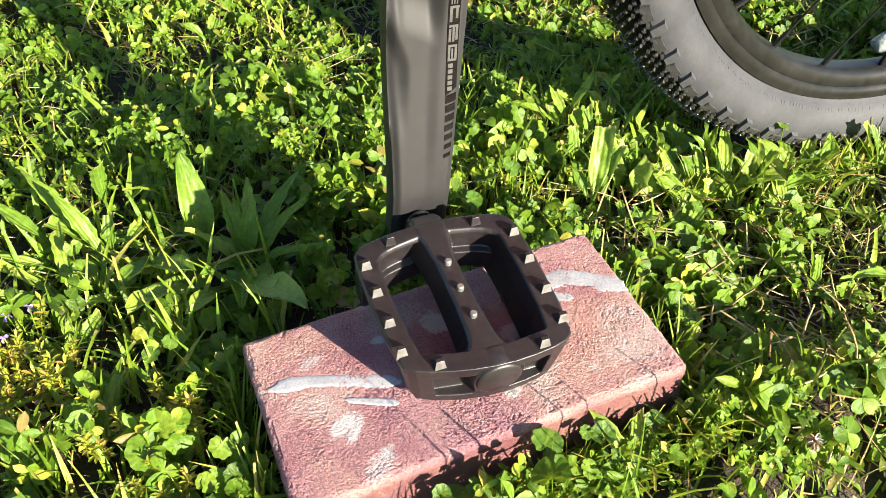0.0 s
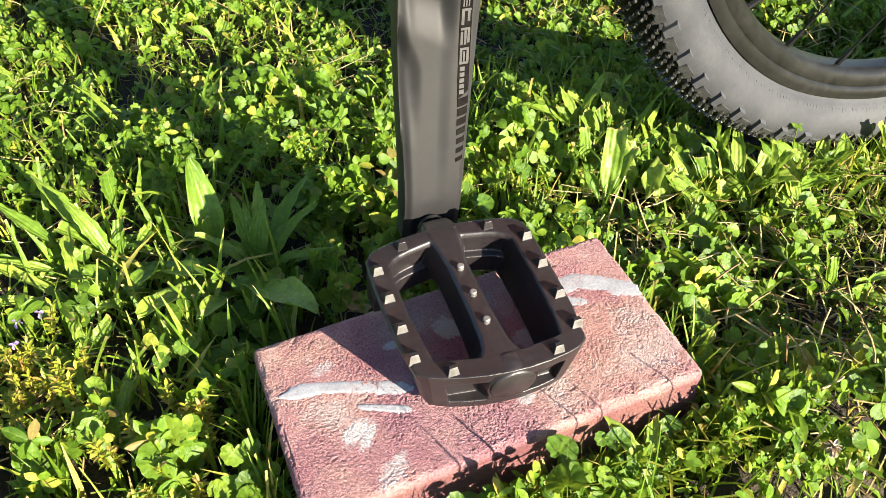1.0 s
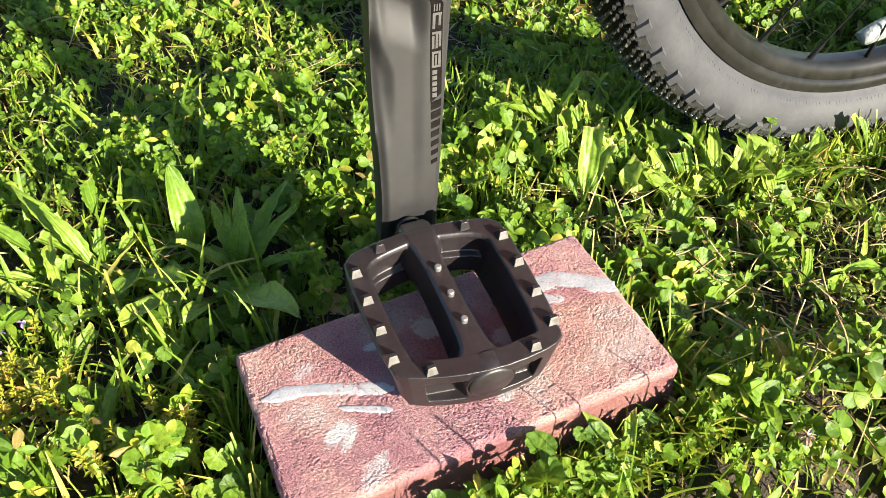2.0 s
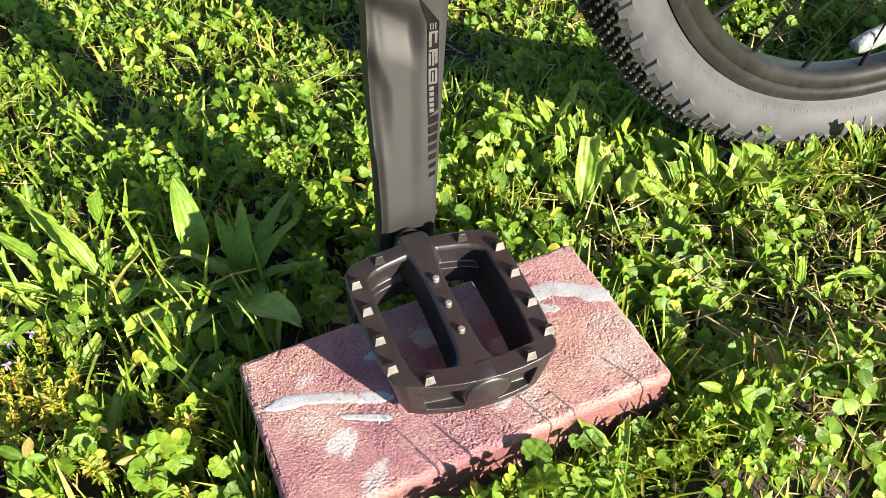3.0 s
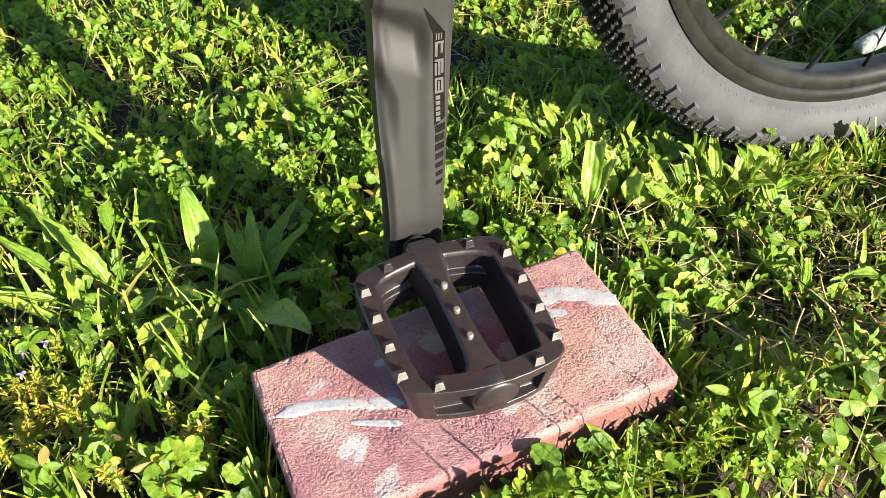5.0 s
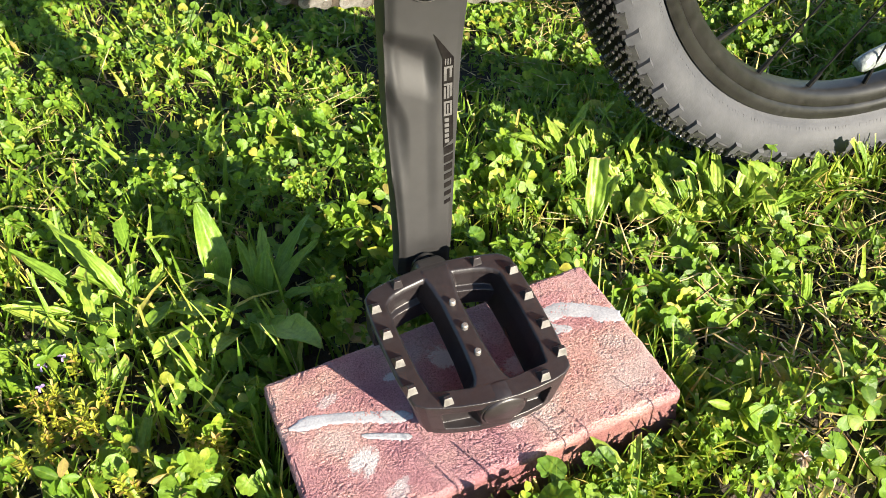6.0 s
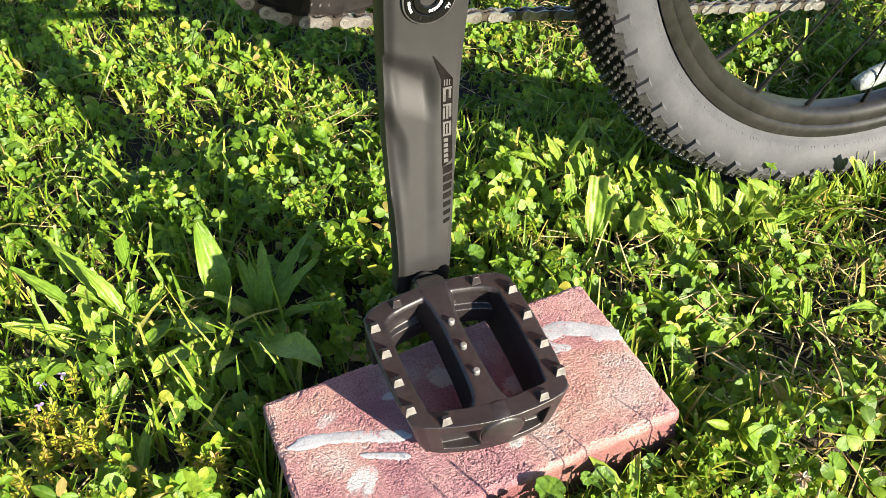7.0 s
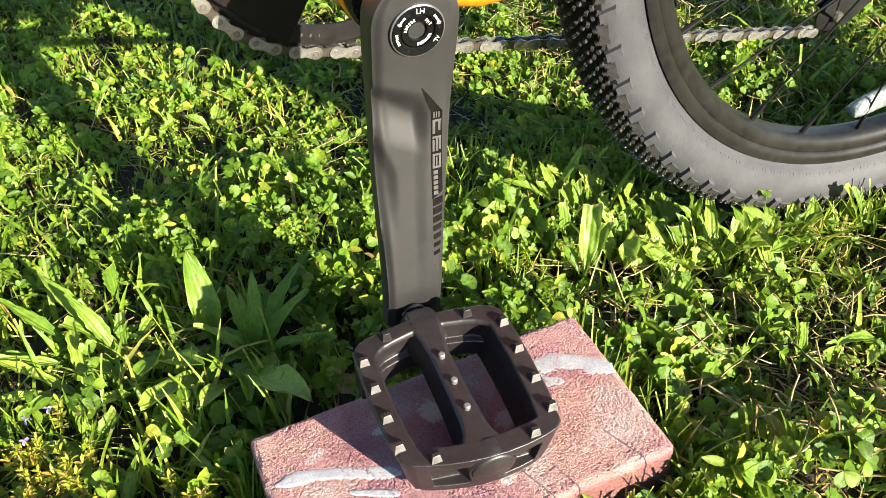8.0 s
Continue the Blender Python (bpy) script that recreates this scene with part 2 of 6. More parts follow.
M_RIM = plain("satin_black_rim", (0.0095, 0.0090, 0.0086), (0.0135, 0.0128, 0.0120), 14.0, 0.34, 0.0, relief=0.00006, fine=1500.0, grain=0.5, specular=0.34)
M_SPOKE = plain("black_spoke_steel", (0.006, 0.006, 0.006), (0.012, 0.012, 0.012), 90.0, 0.5, specular=0.12)
M_ORANGE = plain("orange_frame_paint", (0.75, 0.20, 0.010), (0.85, 0.28, 0.015), 20.0, 0.25)
M_REFLECTOR = plain("clear_reflector_plastic", (0.10, 0.115, 0.115), (0.27, 0.295, 0.29), 320.0, 0.2, relief=0.0012, fine=420.0)
M_PAINT = plain("chalky_white_paint", (0.31, 0.315, 0.335), (0.42, 0.425, 0.445), 90.0, 0.8, relief=0.00014, fine=1300.0)


def brick_material():
    m, n, l, b = material("red_concrete_paver")
    big, mid, fine = noise_node(n, l, 26.0, 6.0), noise_node(n, l, 760.0, 5.0, 0.8), noise_node(n, l, 1700.0, 4.0, 0.8)
    base = ramp(n, [(0.32, (0.41, 0.200, 0.214)), (0.44, (0.485, 0.262, 0.268)), (0.54, (0.53, 0.312, 0.298)), (0.66, (0.57, 0.430, 0.440))])
    l.new(big.outputs["Fac"], base.inputs["Fac"])
    grit = ramp(n, [(0.32, (0.30, 0.22, 0.24)), (0.43, (0.92, 0.89, 0.89)), (0.72, (1.30, 1.28, 1.28))])
    l.new(mid.outputs["Fac"], grit.inputs["Fac"])
    c = mix_color(n, l, 1.0, base.outputs["Color"], grit.outputs["Color"], "MULTIPLY")
    g2 = ramp(n, [(0.34, (0.36, 0.32, 0.34)), (0.44, (0.95, 0.95, 0.95)), (0.68, (1.24, 1.24, 1.24))])
    l.new(fine.outputs["Fac"], g2.inputs["Fac"])
    c = mix_color(n, l, 1.0, c, g2.outputs["Color"], "MULTIPLY")
    # faded, sandy and purplish areas
    tint = noise_node(n, l, 13.0, 3.0, 0.5)
    hue = ramp(n, [(0.36, (0.96, 0.94, 1.03)), (0.50, (1.0, 1.0, 1.0)), (0.66, (1.03, 1.05, 0.95))])
    l.new(tint.outputs["Fac"], hue.inputs["Fac"])
    c = mix_color(n, l, 1.0, c, hue.outputs["Color"], "MULTIPLY")
    # sides coloured darker than the top, to offset the low sun striking the front
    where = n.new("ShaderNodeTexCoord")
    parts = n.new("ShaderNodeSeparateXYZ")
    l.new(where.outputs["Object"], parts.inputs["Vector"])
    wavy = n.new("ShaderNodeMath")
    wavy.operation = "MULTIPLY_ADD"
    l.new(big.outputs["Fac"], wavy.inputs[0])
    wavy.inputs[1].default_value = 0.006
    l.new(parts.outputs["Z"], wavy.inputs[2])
    side_dim = n.new("ShaderNodeMapRange")
    side_dim.inputs["From Min"].default_value, side_dim.inputs["From Max"].default_value = 0.0525, 0.0570
    l.new(wavy.outputs[0], side_dim.inputs["Value"])
    c = mix_color(n, l, side_dim.outputs["Result"], mix_color(n, l, 1.0, c, (0.52, 0.42, 0.41), "MULTIPLY"), c)
    # dried white splashes: soft round patches broken up by the grain
    tc = n.new("ShaderNodeTexCoord")
    wob = noise_node(n, l, 330.0, 6.0, 0.85)
    for x, y, rx, ry, turn, amount in SPLASHES:
        mp = n.new("ShaderNodeMapping")
        mp.vector_type = "TEXTURE"
        mp.inputs["Location"].default_value = (x, y, 0.0555)
        mp.inputs["Rotation"].default_value = (0, 0, radians(turn))
        mp.inputs["Scale"].default_value = (rx, ry, 0.05)
        l.new(tc.outputs["Object"], mp.inputs["Vector"])
        ln = n.new("ShaderNodeVectorMath")
        ln.operation = "LENGTH"
        l.new(mp.outputs["Vector"], ln.inputs[0])
        ad = n.new("ShaderNodeMath")
        ad.operation = "MULTIPLY_ADD"
        l.new(wob.outputs["Fac"], ad.inputs[0])
        ad.inputs[1].default_value = 2.3
        l.new(ln.outputs["Value"], ad.inputs[2])
        rp = ramp(n, [(0.0, (amount, amount, amount)), (0.54, (amount, amount, amount)), (0.64, (0, 0, 0))])
        sc = n.new("ShaderNodeMath")
        sc.operation = "MULTIPLY"
        l.new(ad.outputs[0], sc.inputs[0])
        sc.inputs[1].default_value = 0.3
        l.new(sc.outputs[0], rp.inputs["Fac"])
        c = mix_color(n, l, rp.outputs["Color"], c, (0.72, 0.70, 0.70))
    l.new(c, b.inputs["Base Color"])
    b.inputs["Roughness"].default_value = 0.9
    b.inputs["Specular IOR Level"].default_value = 0.25
    grains = n.new("ShaderNodeTexVoronoi")
    grains.inputs["Scale"].default_value = 850.0
    l.new(tc.outputs["Object"], grains.inputs["Vector"])
    mx = n.new("ShaderNodeMath")
    mx.operation = "MULTIPLY_ADD"
    l.new(grains.outputs["Distance"], mx.inputs[0])
    mx.inputs[1].default_value = -0.35
    l.new(fine.outputs["Fac"], mx.inputs[2])
    add = n.new("ShaderNodeMath")
    add.operation = "MULTIPLY_ADD"
    l.new(mid.outputs["Fac"], add.inputs[0])
    add.inputs[1].default_value = 0.75
    l.new(mx.outputs[0], add.inputs[2])
    bump(n, l, b, add.outputs[0], 1.0, 0.0017)
    return m


# white splashes on the top of the brick: x, y, radii, turn, strength
SPLASHES = [(0.0340, 0.0300, 0.0095, 0.0052, 40, 0.85), (0.0385, 0.0255, 0.0100, 0.0034, 58, 0.8), (0.0430, 0.0020, 0.0105, 0.0060, 40, 0.5), (0.0480, 0.0080, 0.0060, 0.0030, 15, 0.45), (0.0970, 0.0710, 0.0078, 0.0098, 20, 0.9), (0.1440, 0.0790, 0.0082, 0.0062, 10, 0.8), (0.1340, 0.0480, 0.0118, 0.0076, 0, 0.75),
            (0.0665, 0.0720, 0.0040, 0.0036, 10, 0.8), (0.1150, 0.0150, 0.0050, 0.0045, 20, 0.75), (0.0300, 0.0720, 0.0075, 0.0040, 20, 0.45), (0.120, 0.028, 0.013, 0.006, 30, 0.3)]
M_BRICK = brick_material()


# ---- mesh helpers ----
class Geo:
    """Points and faces of one mesh."""

    def __init__(self):
        self.v, self.f = [], []

    def add(self, verts, faces, m=None):
        k = len(self.v)
        self.v += [tuple(m @ Vector(p)) if m is not None else tuple(p) for p in verts]
        self.f += [tuple(i + k for i in f) for f in faces]
        return self

    def rings(self, rings, m=None, closed=False, caps=True):
        """A skin through rings of equally many points."""
        n, verts, faces = len(rings[0]), [p for r in rings for p in r], []
        count = len(rings)
        for a in range(count if closed else count - 1):
            b = (a + 1) % count
            for i in range(n):
                j = (i + 1) % n
                faces.append((a * n + i, a * n + j, b * n + j, b * n + i))
        if caps and not closed:
            faces += [tuple(reversed(range(n))), tuple(range((count - 1) * n, count * n))]
        return self.add(verts, faces, m)

    def prism(self, a, b, m=None):
        return self.rings([a, b], m)

    def box(self, x0, x1, y0, y1, z0, z1, m=None):
        return self.prism([(x0, y0, z0), (x1, y0, z0), (x1, y1, z0), (x0, y1, z0)], [(x0, y0, z1), (x1, y0, z1), (x1, y1, z1), (x0, y1, z1)], m)

    def tube(self, points, radii, sides=10, m=None, caps=True, flat=1.0):
        pts = [Vector(p) for p in points]
        radii = radii if isinstance(radii, (list, tuple)) else [radii] * len(pts)
        rings, side = [], None
        for i, p in enumerate(pts):
            way = (pts[min(i + 1, len(pts) - 1)] - pts[max(i - 1, 0)]).normalized()
            if side is None:
                side = way.orthogonal().normalized()
            side = (side - way * side.dot(way)).normalized()
            up = way.cross(side)
            rings.append([p + (side * math.cos(a) + up * math.sin(a) * flat) * radii[i] for a in (2 * math.pi * k / sides for k in range(sides))])
        return self.rings(rings, m, caps=caps)

    def turned(self, profile, n=48, m=None, closed=True, axis_caps=False):
        """A profile of (radius, y) turned about the y axis."""
        rings = [[(r * math.cos(a), y, r * math.sin(a)) for r, y in profile] for a in (2 * math.pi * k / n for k in range(n))]
        c, verts, faces = len(profile), [p for r in rings for p in r], []
        for a in range(n):
            b = (a + 1) % n
            for i in range(c if closed else c - 1):
                j = (i + 1) % c
                faces.append((a * c + i, b * c + i, b * c + j, a * c + j))
        if axis_caps:
            faces += [tuple(a * c for a in range(n)), tuple(a * c + c - 1 for a in reversed(range(n)))]
        return self.add(verts, faces, m)


def mesh_of(name, geo, mat, angle=38.0):
    me = bpy.data.meshes.new(name)
    me.from_pydata(geo.v, [], geo.f)
    me.validate()
    bm = bmesh.new()
    bm.from_mesh(me)
    bmesh.ops.recalc_face_normals(bm, faces=bm.faces)
    bm.to_mesh(me)
    bm.free()
    me.polygons.foreach_set("use_smooth", [angle > 0] * len(me.polygons))
    if 0 < angle < 180:
        me.set_sharp_from_angle(angle=radians(angle))
    me.materials.append(mat)
    return me


def part(name, geo, mat, parent, label="", angle=38.0, bevel=0.0, m=None):
    ob = new(name, geo if isinstance(geo, bpy.types.Mesh) else mesh_of(name, geo, mat, angle))
    ob.parent = parent
    if m is not None:
        ob.matrix_basis = m
    if bevel:
        b = ob.modifiers.new("edges", "BEVEL")
        b.width, b.segments, b.limit_method, b.angle_limit = bevel, 2, "ANGLE", radians(32)
    return tagged(ob, label) if label else ob


def empty(name, m):
    ob = new(name)
    ob.empty_display_size = 0.05
    ob.matrix_world = m
    return ob


def smooth(a, b, x):
    x = min(1.0, max(0.0, (x - a) / (b - a)))
    return x * x * (3 - 2 * x)


# ---- ground: one sheet of soil out to the horizon ----
def lie(x, y):
    """Height of the soil."""
    near = math.exp(-((x - 0.3) ** 2 + (y - 0.3) ** 2) / 2.0)
    dip = -0.016 * math.exp(-((x - 0.55) ** 2 / 0.05 + (y - 0.18) ** 2 / 0.012))
    bank = (0.019 + 0.022 * smooth(0.0, 0.2, x)) * math.exp(-((y + 0.035) / 0.05) ** 2) * smooth(-0.05, 0.08, x) * (1 - smooth(0.28, 0.45, x)) + 0.014 * math.exp(-((x - 0.25) / 0.06) ** 2 - ((y - 0.05) / 0.12) ** 2)
    dip -= 0.012 * smooth(0.22, 0.42, x) * smooth(0.20, 0.32, y) * (1 - smooth(0.42, 0.54, x)) * (1 - smooth(0.9, 1.5, y))
    return near * 0.006 * noise.noise(Vector((x * 9, y * 9, 0.3))) + near * 0.003 * noise.noise(Vector((x * 40, y * 40, 1.7))) + dip - 0.004 + bank


def build_ground():
    steps = [-400, -120, -40, -15, -6, -3, -1.6] + [-1 + 0.02 * i for i in range(141)] + [2.4, 4, 8, 20, 60, 150, 400]
    n, g = len(steps), Geo()
    g.add([(x, y, lie(x, y)) for y in steps for x in steps], [(j * n + i, j * n + i + 1, (j + 1) * n + i + 1, (j + 1) * n + i) for j in range(n - 1) for i in range(n - 1)])
    m, nn, l, b = material("lawn_ground")
    near, far = noise_node(nn, l, 45.0, 6.0, 0.7), noise_node(nn, l, 3.0, 6.0, 0.6)
    soil = ramp(nn, [(0.3, (0.014, 0.010, 0.006)), (0.55, (0.038, 0.027, 0.016)), (0.75, (0.075, 0.058, 0.033))])
    l.new(near.outputs["Fac"], soil.inputs["Fac"])
    green = ramp(nn, [(0.3, (0.055, 0.085, 0.012)), (0.7, (0.105, 0.150, 0.022))])
    l.new(far.outputs["Fac"], green.inputs["Fac"])
    tc = nn.new("ShaderNodeTexCoord")
    mid = nn.new("ShaderNodeVectorMath")
    mid.operation = "SUBTRACT"
    l.new(tc.outputs["Object"], mid.inputs[0])
    mid.inputs[1].default_value = (0.3, 0.4, 0.0)
    ln = nn.new("ShaderNodeVectorMath")
    ln.operation = "LENGTH"
    l.new(mid.outputs["Vector"], ln.inputs[0])
    fade = nn.new("ShaderNodeMapRange")
    fade.inputs["From Min"].default_value, fade.inputs["From Max"].default_value = 0.55, 1.0
    l.new(ln.outputs["Value"], fade.inputs["Value"])
    l.new(mix_color(nn, l, fade.outputs["Result"], soil.outputs["Color"], green.outputs["Color"]), b.inputs["Base Color"])
    b.inputs["Roughness"].default_value = 0.95
    fine = noise_node(nn, l, 420.0, 3.0)
    bump(nn, l, b, fine.outputs["Fac"], 0.9, 0.004)
    tagged(new("ground", mesh_of("ground", g, m, 180)), "dark crumbly lawn soil under the weeds", "ground", kind="structure")


build_ground()


# ---- the brick ----
def build_brick():
    lo, hi, c, step = Vector((0, -0.0065, -0.005)), Vector((0.2, 0.1, 0.055)), 0.0032, 0.00053
    inner_lo, inner_hi = lo + Vector((c, c, c)), hi - Vector((c, c, c))
    index, g = {}, Geo()
    counts = [round((hi[k] - lo[k]) / step) for k in range(3)]

    def point(i, j, k):
        key = (i, j, k)
        if key not in index:
            p = Vector((lo[a] + (hi[a] - lo[a]) * q / counts[a] for a, q in enumerate(key)))
            q = Vector((min(max(p[a], inner_lo[a]), inner_hi[a]) for a in range(3)))
            d = p - q
            size = sum(abs(x) ** 1.7 for x in d) ** (1 / 1.7)
            way = d / size if size > 1e-9 else Vector((0, 0, 1))
            s = q + way * c
            worn = max(0.0, noise.noise(s * 90)) * 0.0012 + max(0.0, noise.noise(s * 420) - 0.1) * 0.0011 if sum(abs(x) > 1e-6 for x in d) > 1 else 0.0
            grain = max(0.0, noise.noise(s * 820 + Vector((7, 1, 3))) - 0.05)
            pit = max(0.0, noise.noise(s * 520 + Vector((1, 8, 2))) - 0.40)
            stones = max(0.0, 0.42 - noise.voronoi(s * 560)[0][0]) * max(0.0, noise.noise(s * 300 + Vector((3, 3, 9))) + 0.25)
            coarse = smooth(-0.25, 0.35, noise.noise(s * 48 + Vector((4, 4, 1))))
            rough = 0.00012 * noise.noise(s * 260) + (0.55 + 0.45 * coarse) * (0.0008 * stones + 0.00030 * grain + 0.00044 * noise.noise(s * 1500) - 0.0016 * pit)
            if s.z > 0.047 and abs(s.y) < 0.003:  # crumbled front arris
                rough -= 0.0011 * max(0.0, noise.noise(s * 620 + Vector((2, 9, 4))) - 0.10) * smooth(-0.2, 0.3, noise.noise(s * 60))
            swell = 0.0004 * noise.noise(s * 22)
            g.v.append(tuple(s + way.normalized() * (rough + swell - worn)))
            index[key] = len(g.v) - 1
        return index[key]

    nx, ny, nz = counts
    for k in (0, nz):
        for i in range(nx):
            for j in range(ny):
                g.f.append((point(i, j, k), point(i + 1, j, k), point(i + 1, j + 1, k), point(i, j + 1, k)))
    for j in (0, ny):
        for i in range(nx):
            for k in range(nz):
                g.f.append((point(i, j, k), point(i + 1, j, k), point(i + 1, j, k + 1), point(i, j, k + 1)))
    for i in (0, nx):
        for j in range(ny):
            for k in range(nz):
                g.f.append((point(i, j, k), point(i, j + 1, k), point(i, j + 1, k + 1), point(i, j, k + 1)))
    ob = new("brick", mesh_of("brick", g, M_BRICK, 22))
    ob.matrix_world = BRICK
    tagged(ob, "weathered red concrete paving brick with white paint splashes", "brick")

    def mark(line, halves, seed):
        """A raised stroke of dried paint along a line on the brick's top."""
        n, verts, faces = 60, [], []
        across = 7
        pts = [Vector((*p, 0)) for p in line]
        for i in range(n + 1):
            s = i / n * (len(pts) - 1)
            k = min(int(s), len(pts) - 2)
            p = pts[k].lerp(pts[k + 1], s - k)
            w = halves[k] + (halves[k + 1] - halves[k]) * (s - k)
            w *= min(1.0, 0.35 + 6 * min(i, n - i) / n)
            way = (pts[k + 1] - pts[k]).normalized()
            side = Vector((-way.y, way.x, 0))
            for a in range(across):
                u = -1 + 2 * a / (across - 1)
                rag = 1 + 0.22 * noise.noise(Vector((i * 0.25, u * 2, seed))) + 0.12 * noise.noise(Vector((i * 0.9, u * 2, seed + 5)))
                q = p + side * (u * w * rag) + way * 0.0012 * noise.noise(Vector((i * 0.5, u * 3, seed + 9)))
                lift = 0.00018 - 0.0006 * abs(u) ** 6
                verts.append((q.x, q.y, 0.0551 + lift + 0.00008 * noise.noise(Vector((q.x * 400, q.y * 400, seed)))))
        for i in range(n):
            for a in range(across - 1):
                k = i * across + a
                faces.append((k, k + 1, k + across + 1, k + across))
        top = len(verts)
        verts += [(x, y, 0.0525) for x, y, z in verts]
        faces += [tuple(reversed([q + top for q in f])) for f in faces]
        rim = [i * across for i in range(n + 1)] + [n * across + a for a in range(1, across)] + [i * across + across - 1 for i in reversed(range(n))] + [a for a in reversed(range(1, across - 1))]
        for a, b in zip(rim, rim[1:] + rim[:1]):
            faces.append((a, b, b + top, a + top))
        part("paint_mark", Geo().add(verts, faces), M_PAINT, ob, "dried white paint stroke", 50)

    mark([(0.0060, 0.0640), (0.0165, 0.0632), (0.0290, 0.0602), (0.0450, 0.0532), (0.0590, 0.0465), (0.0680, 0.0425)], [0.0030, 0.0055, 0.0044, 0.0048, 0.0050, 0.0046], 1.0)
    mark([(0.0395, 0.0432), (0.0510, 0.0370), (0.0628, 0.0308)], [0.0018, 0.0026, 0.0027], 2.0)
    mark([(0.150, 0.074), (0.160, 0.0715), (0.1720, 0.0725), (0.1840, 0.0645), (0.1935, 0.0560), (0.1985, 0.0500)], [0.006, 0.0090, 0.0072, 0.0066, 0.0068, 0.0030], 3.0)
    mark([(0.155, 0.064), (0.1625, 0.0605), (0.170, 0.0570)], [0.004, 0.0052, 0.0030], 4.0)


build_brick()

# ---- the bicycle: x runs back, y to the chain side, z up; its origin is the middle of the crank axle ----
bike = tagged(empty("bicycle", BIKE), "orange mountain bike resting one black pedal on the brick", "bicycle")


def build_crank():
    """Forged arm with a scooped outer face, hanging straight down."""
    length, rows, cols = 0.170, 150, 44
    top, low = 0.0215, -length - 0.0105
    g, rings = Geo(), []

    def half_width(z):
        if z > 0:
            return math.sqrt(max(0.0, 0.0208 ** 2 - (z * 0.0208 / top) ** 2))
        return 0.0208 - 0.0018 * smooth(0, 0.06, -z) - 0.0038 * smooth(0.05, 0.17, -z)

    def face(u, z):
        """Outward height of the face over the mid-plane; u from -1 (front of the bike) to 1."""
        down = -z
        left = max(0.0, u + 1)
        dive = smooth(0.0, 0.010 + 0.006 * min(left, 1.0), down - 0.0275 - 0.0070 * left)
        rise = 1 - 0.70 * smooth(0.0, 0.022, down - 0.0390 - 0.0105 * left)
        right = 1 - smooth(0.02, 0.46, u)
        fade = 1 - 0.75 * smooth(0.10, 0.165, down)
        h = -0.0054 * dive * rise * right * fade * (0.62 + 0.38 * smooth(-1.0, -0.55, u))
        # the flank that falls away towards the front edge below the scoop
        line = -0.92 + 0.52 * smooth(0.052, 0.084, down) - 0.10 * smooth(0.09, 0.14, down)
        h -= 0.0036 * smooth(0.0, 0.42, line - u) * smooth(0.050, 0.060, down) * (1 - smooth(0.080, 0.125, down))
        h -= 0.0022 * smooth(0.72, 1.0, -u) ** 1.5 + 0.0010 * smooth(0.75, 1.0, u) ** 2
        h -= 0.0012 * smooth(0.152, 0.175, down)
        return h

    zs = [top * math.cos(math.pi / 2 * i / 14) for i in range(14)] + [0 + low * i / (rows - 14) for i in range(rows - 13)]
    for z in zs:
        w = max(half_width(z), 0.0012)
        drift = 0.0002 - 0.0022 * smooth(0, 0.17, -z)
        out = -0.0790 - 0.0205 * smooth(0.015, 0.165, -z) * (0.35 + 0.65 * min(1, -z / 0.17))
        depth = 0.0175 - 0.003 * smooth(0.0, 0.1, -z)
        ring = []
        for i in range(cols + 1):
            u = -1 + 2 * i / cols
            ring.append((drift + w * u, out - face(u, z), z))
        for u, q in ((1.03, 0.0030), (1.03, depth - 0.002), (0.96, depth), (-0.96, depth), (-1.03, depth - 0.002), (-1.03, 0.0040)):
            ring.append((drift + w * u, out + q, z))
        rings.append(ring)
    g.rings(rings)
    arm = part("crank_arm", g, M_CRANK, bike, "matt black forged aluminium crank arm", 50, bevel=0.0006)

    def out_at(z, u):
        return -0.0790 - 0.0205 * smooth(0.015, 0.165, -z) * (0.35 + 0.65 * min(1, -z / 0.17)) - face(u, z)

    def patch(name, corners, mat, lift, label, n=8):
        """A thin printed patch following the face between four corners (x, z): top left, top right, low right, low left."""
        a, b, c, d = [Vector((p[0] + 0.0018, -0.0337 + (p[1] + 0.0295) * 0.965, 0)) for p in corners]
        verts, faces = [], []
        for layer in (lift, -0.0002):
            for j in range(n + 1):
                for i in range(4):
                    p = a.lerp(d, j / n).lerp(b.lerp(c, j / n), i / 3)
                    z = p.y
                    drift = 0.0002 - 0.0022 * smooth(0, 0.17, -z)
                    verts.append((p.x, out_at(z, (p.x - drift) / half_width(z)) - layer, z))
        k = 4 * (n + 1)
        for j in range(n):
            for i in range(3):
                q = j * 4 + i
                faces += [(q, q + 1, q + 5, q + 4), (q + k, q + 4 + k, q + 5 + k, q + 1 + k)]
        rim = [0, 1, 2, 3] + [j * 4 + 3 for j in range(1, n + 1)] + [n * 4 + i for i in (2, 1, 0)] + [j * 4 for j in range(n - 1, 0, -1)]
        for p, q in zip(rim, rim[1:] + rim[:1]):
            faces.append((p, p + k, q + k, q))
        return part(name, Geo().add(verts, faces), mat, arm, label, 60)

    # black strip with a plain grey mark, then fading slashes below it
    patch("decal", [(0.0016, -0.0295), (0.0024, -0.0300), (0.0128, -0.0445), (0.0068, -0.0445)], M_DECAL, 0.00030, "glossy black printed strip", 10)
    patch("decal", [(0.0068, -0.0447), (0.0128, -0.0447), (0.0130, -0.0925), (0.0072, -0.0965)], M_DECAL, 0.00030, "glossy black printed strip", 14)
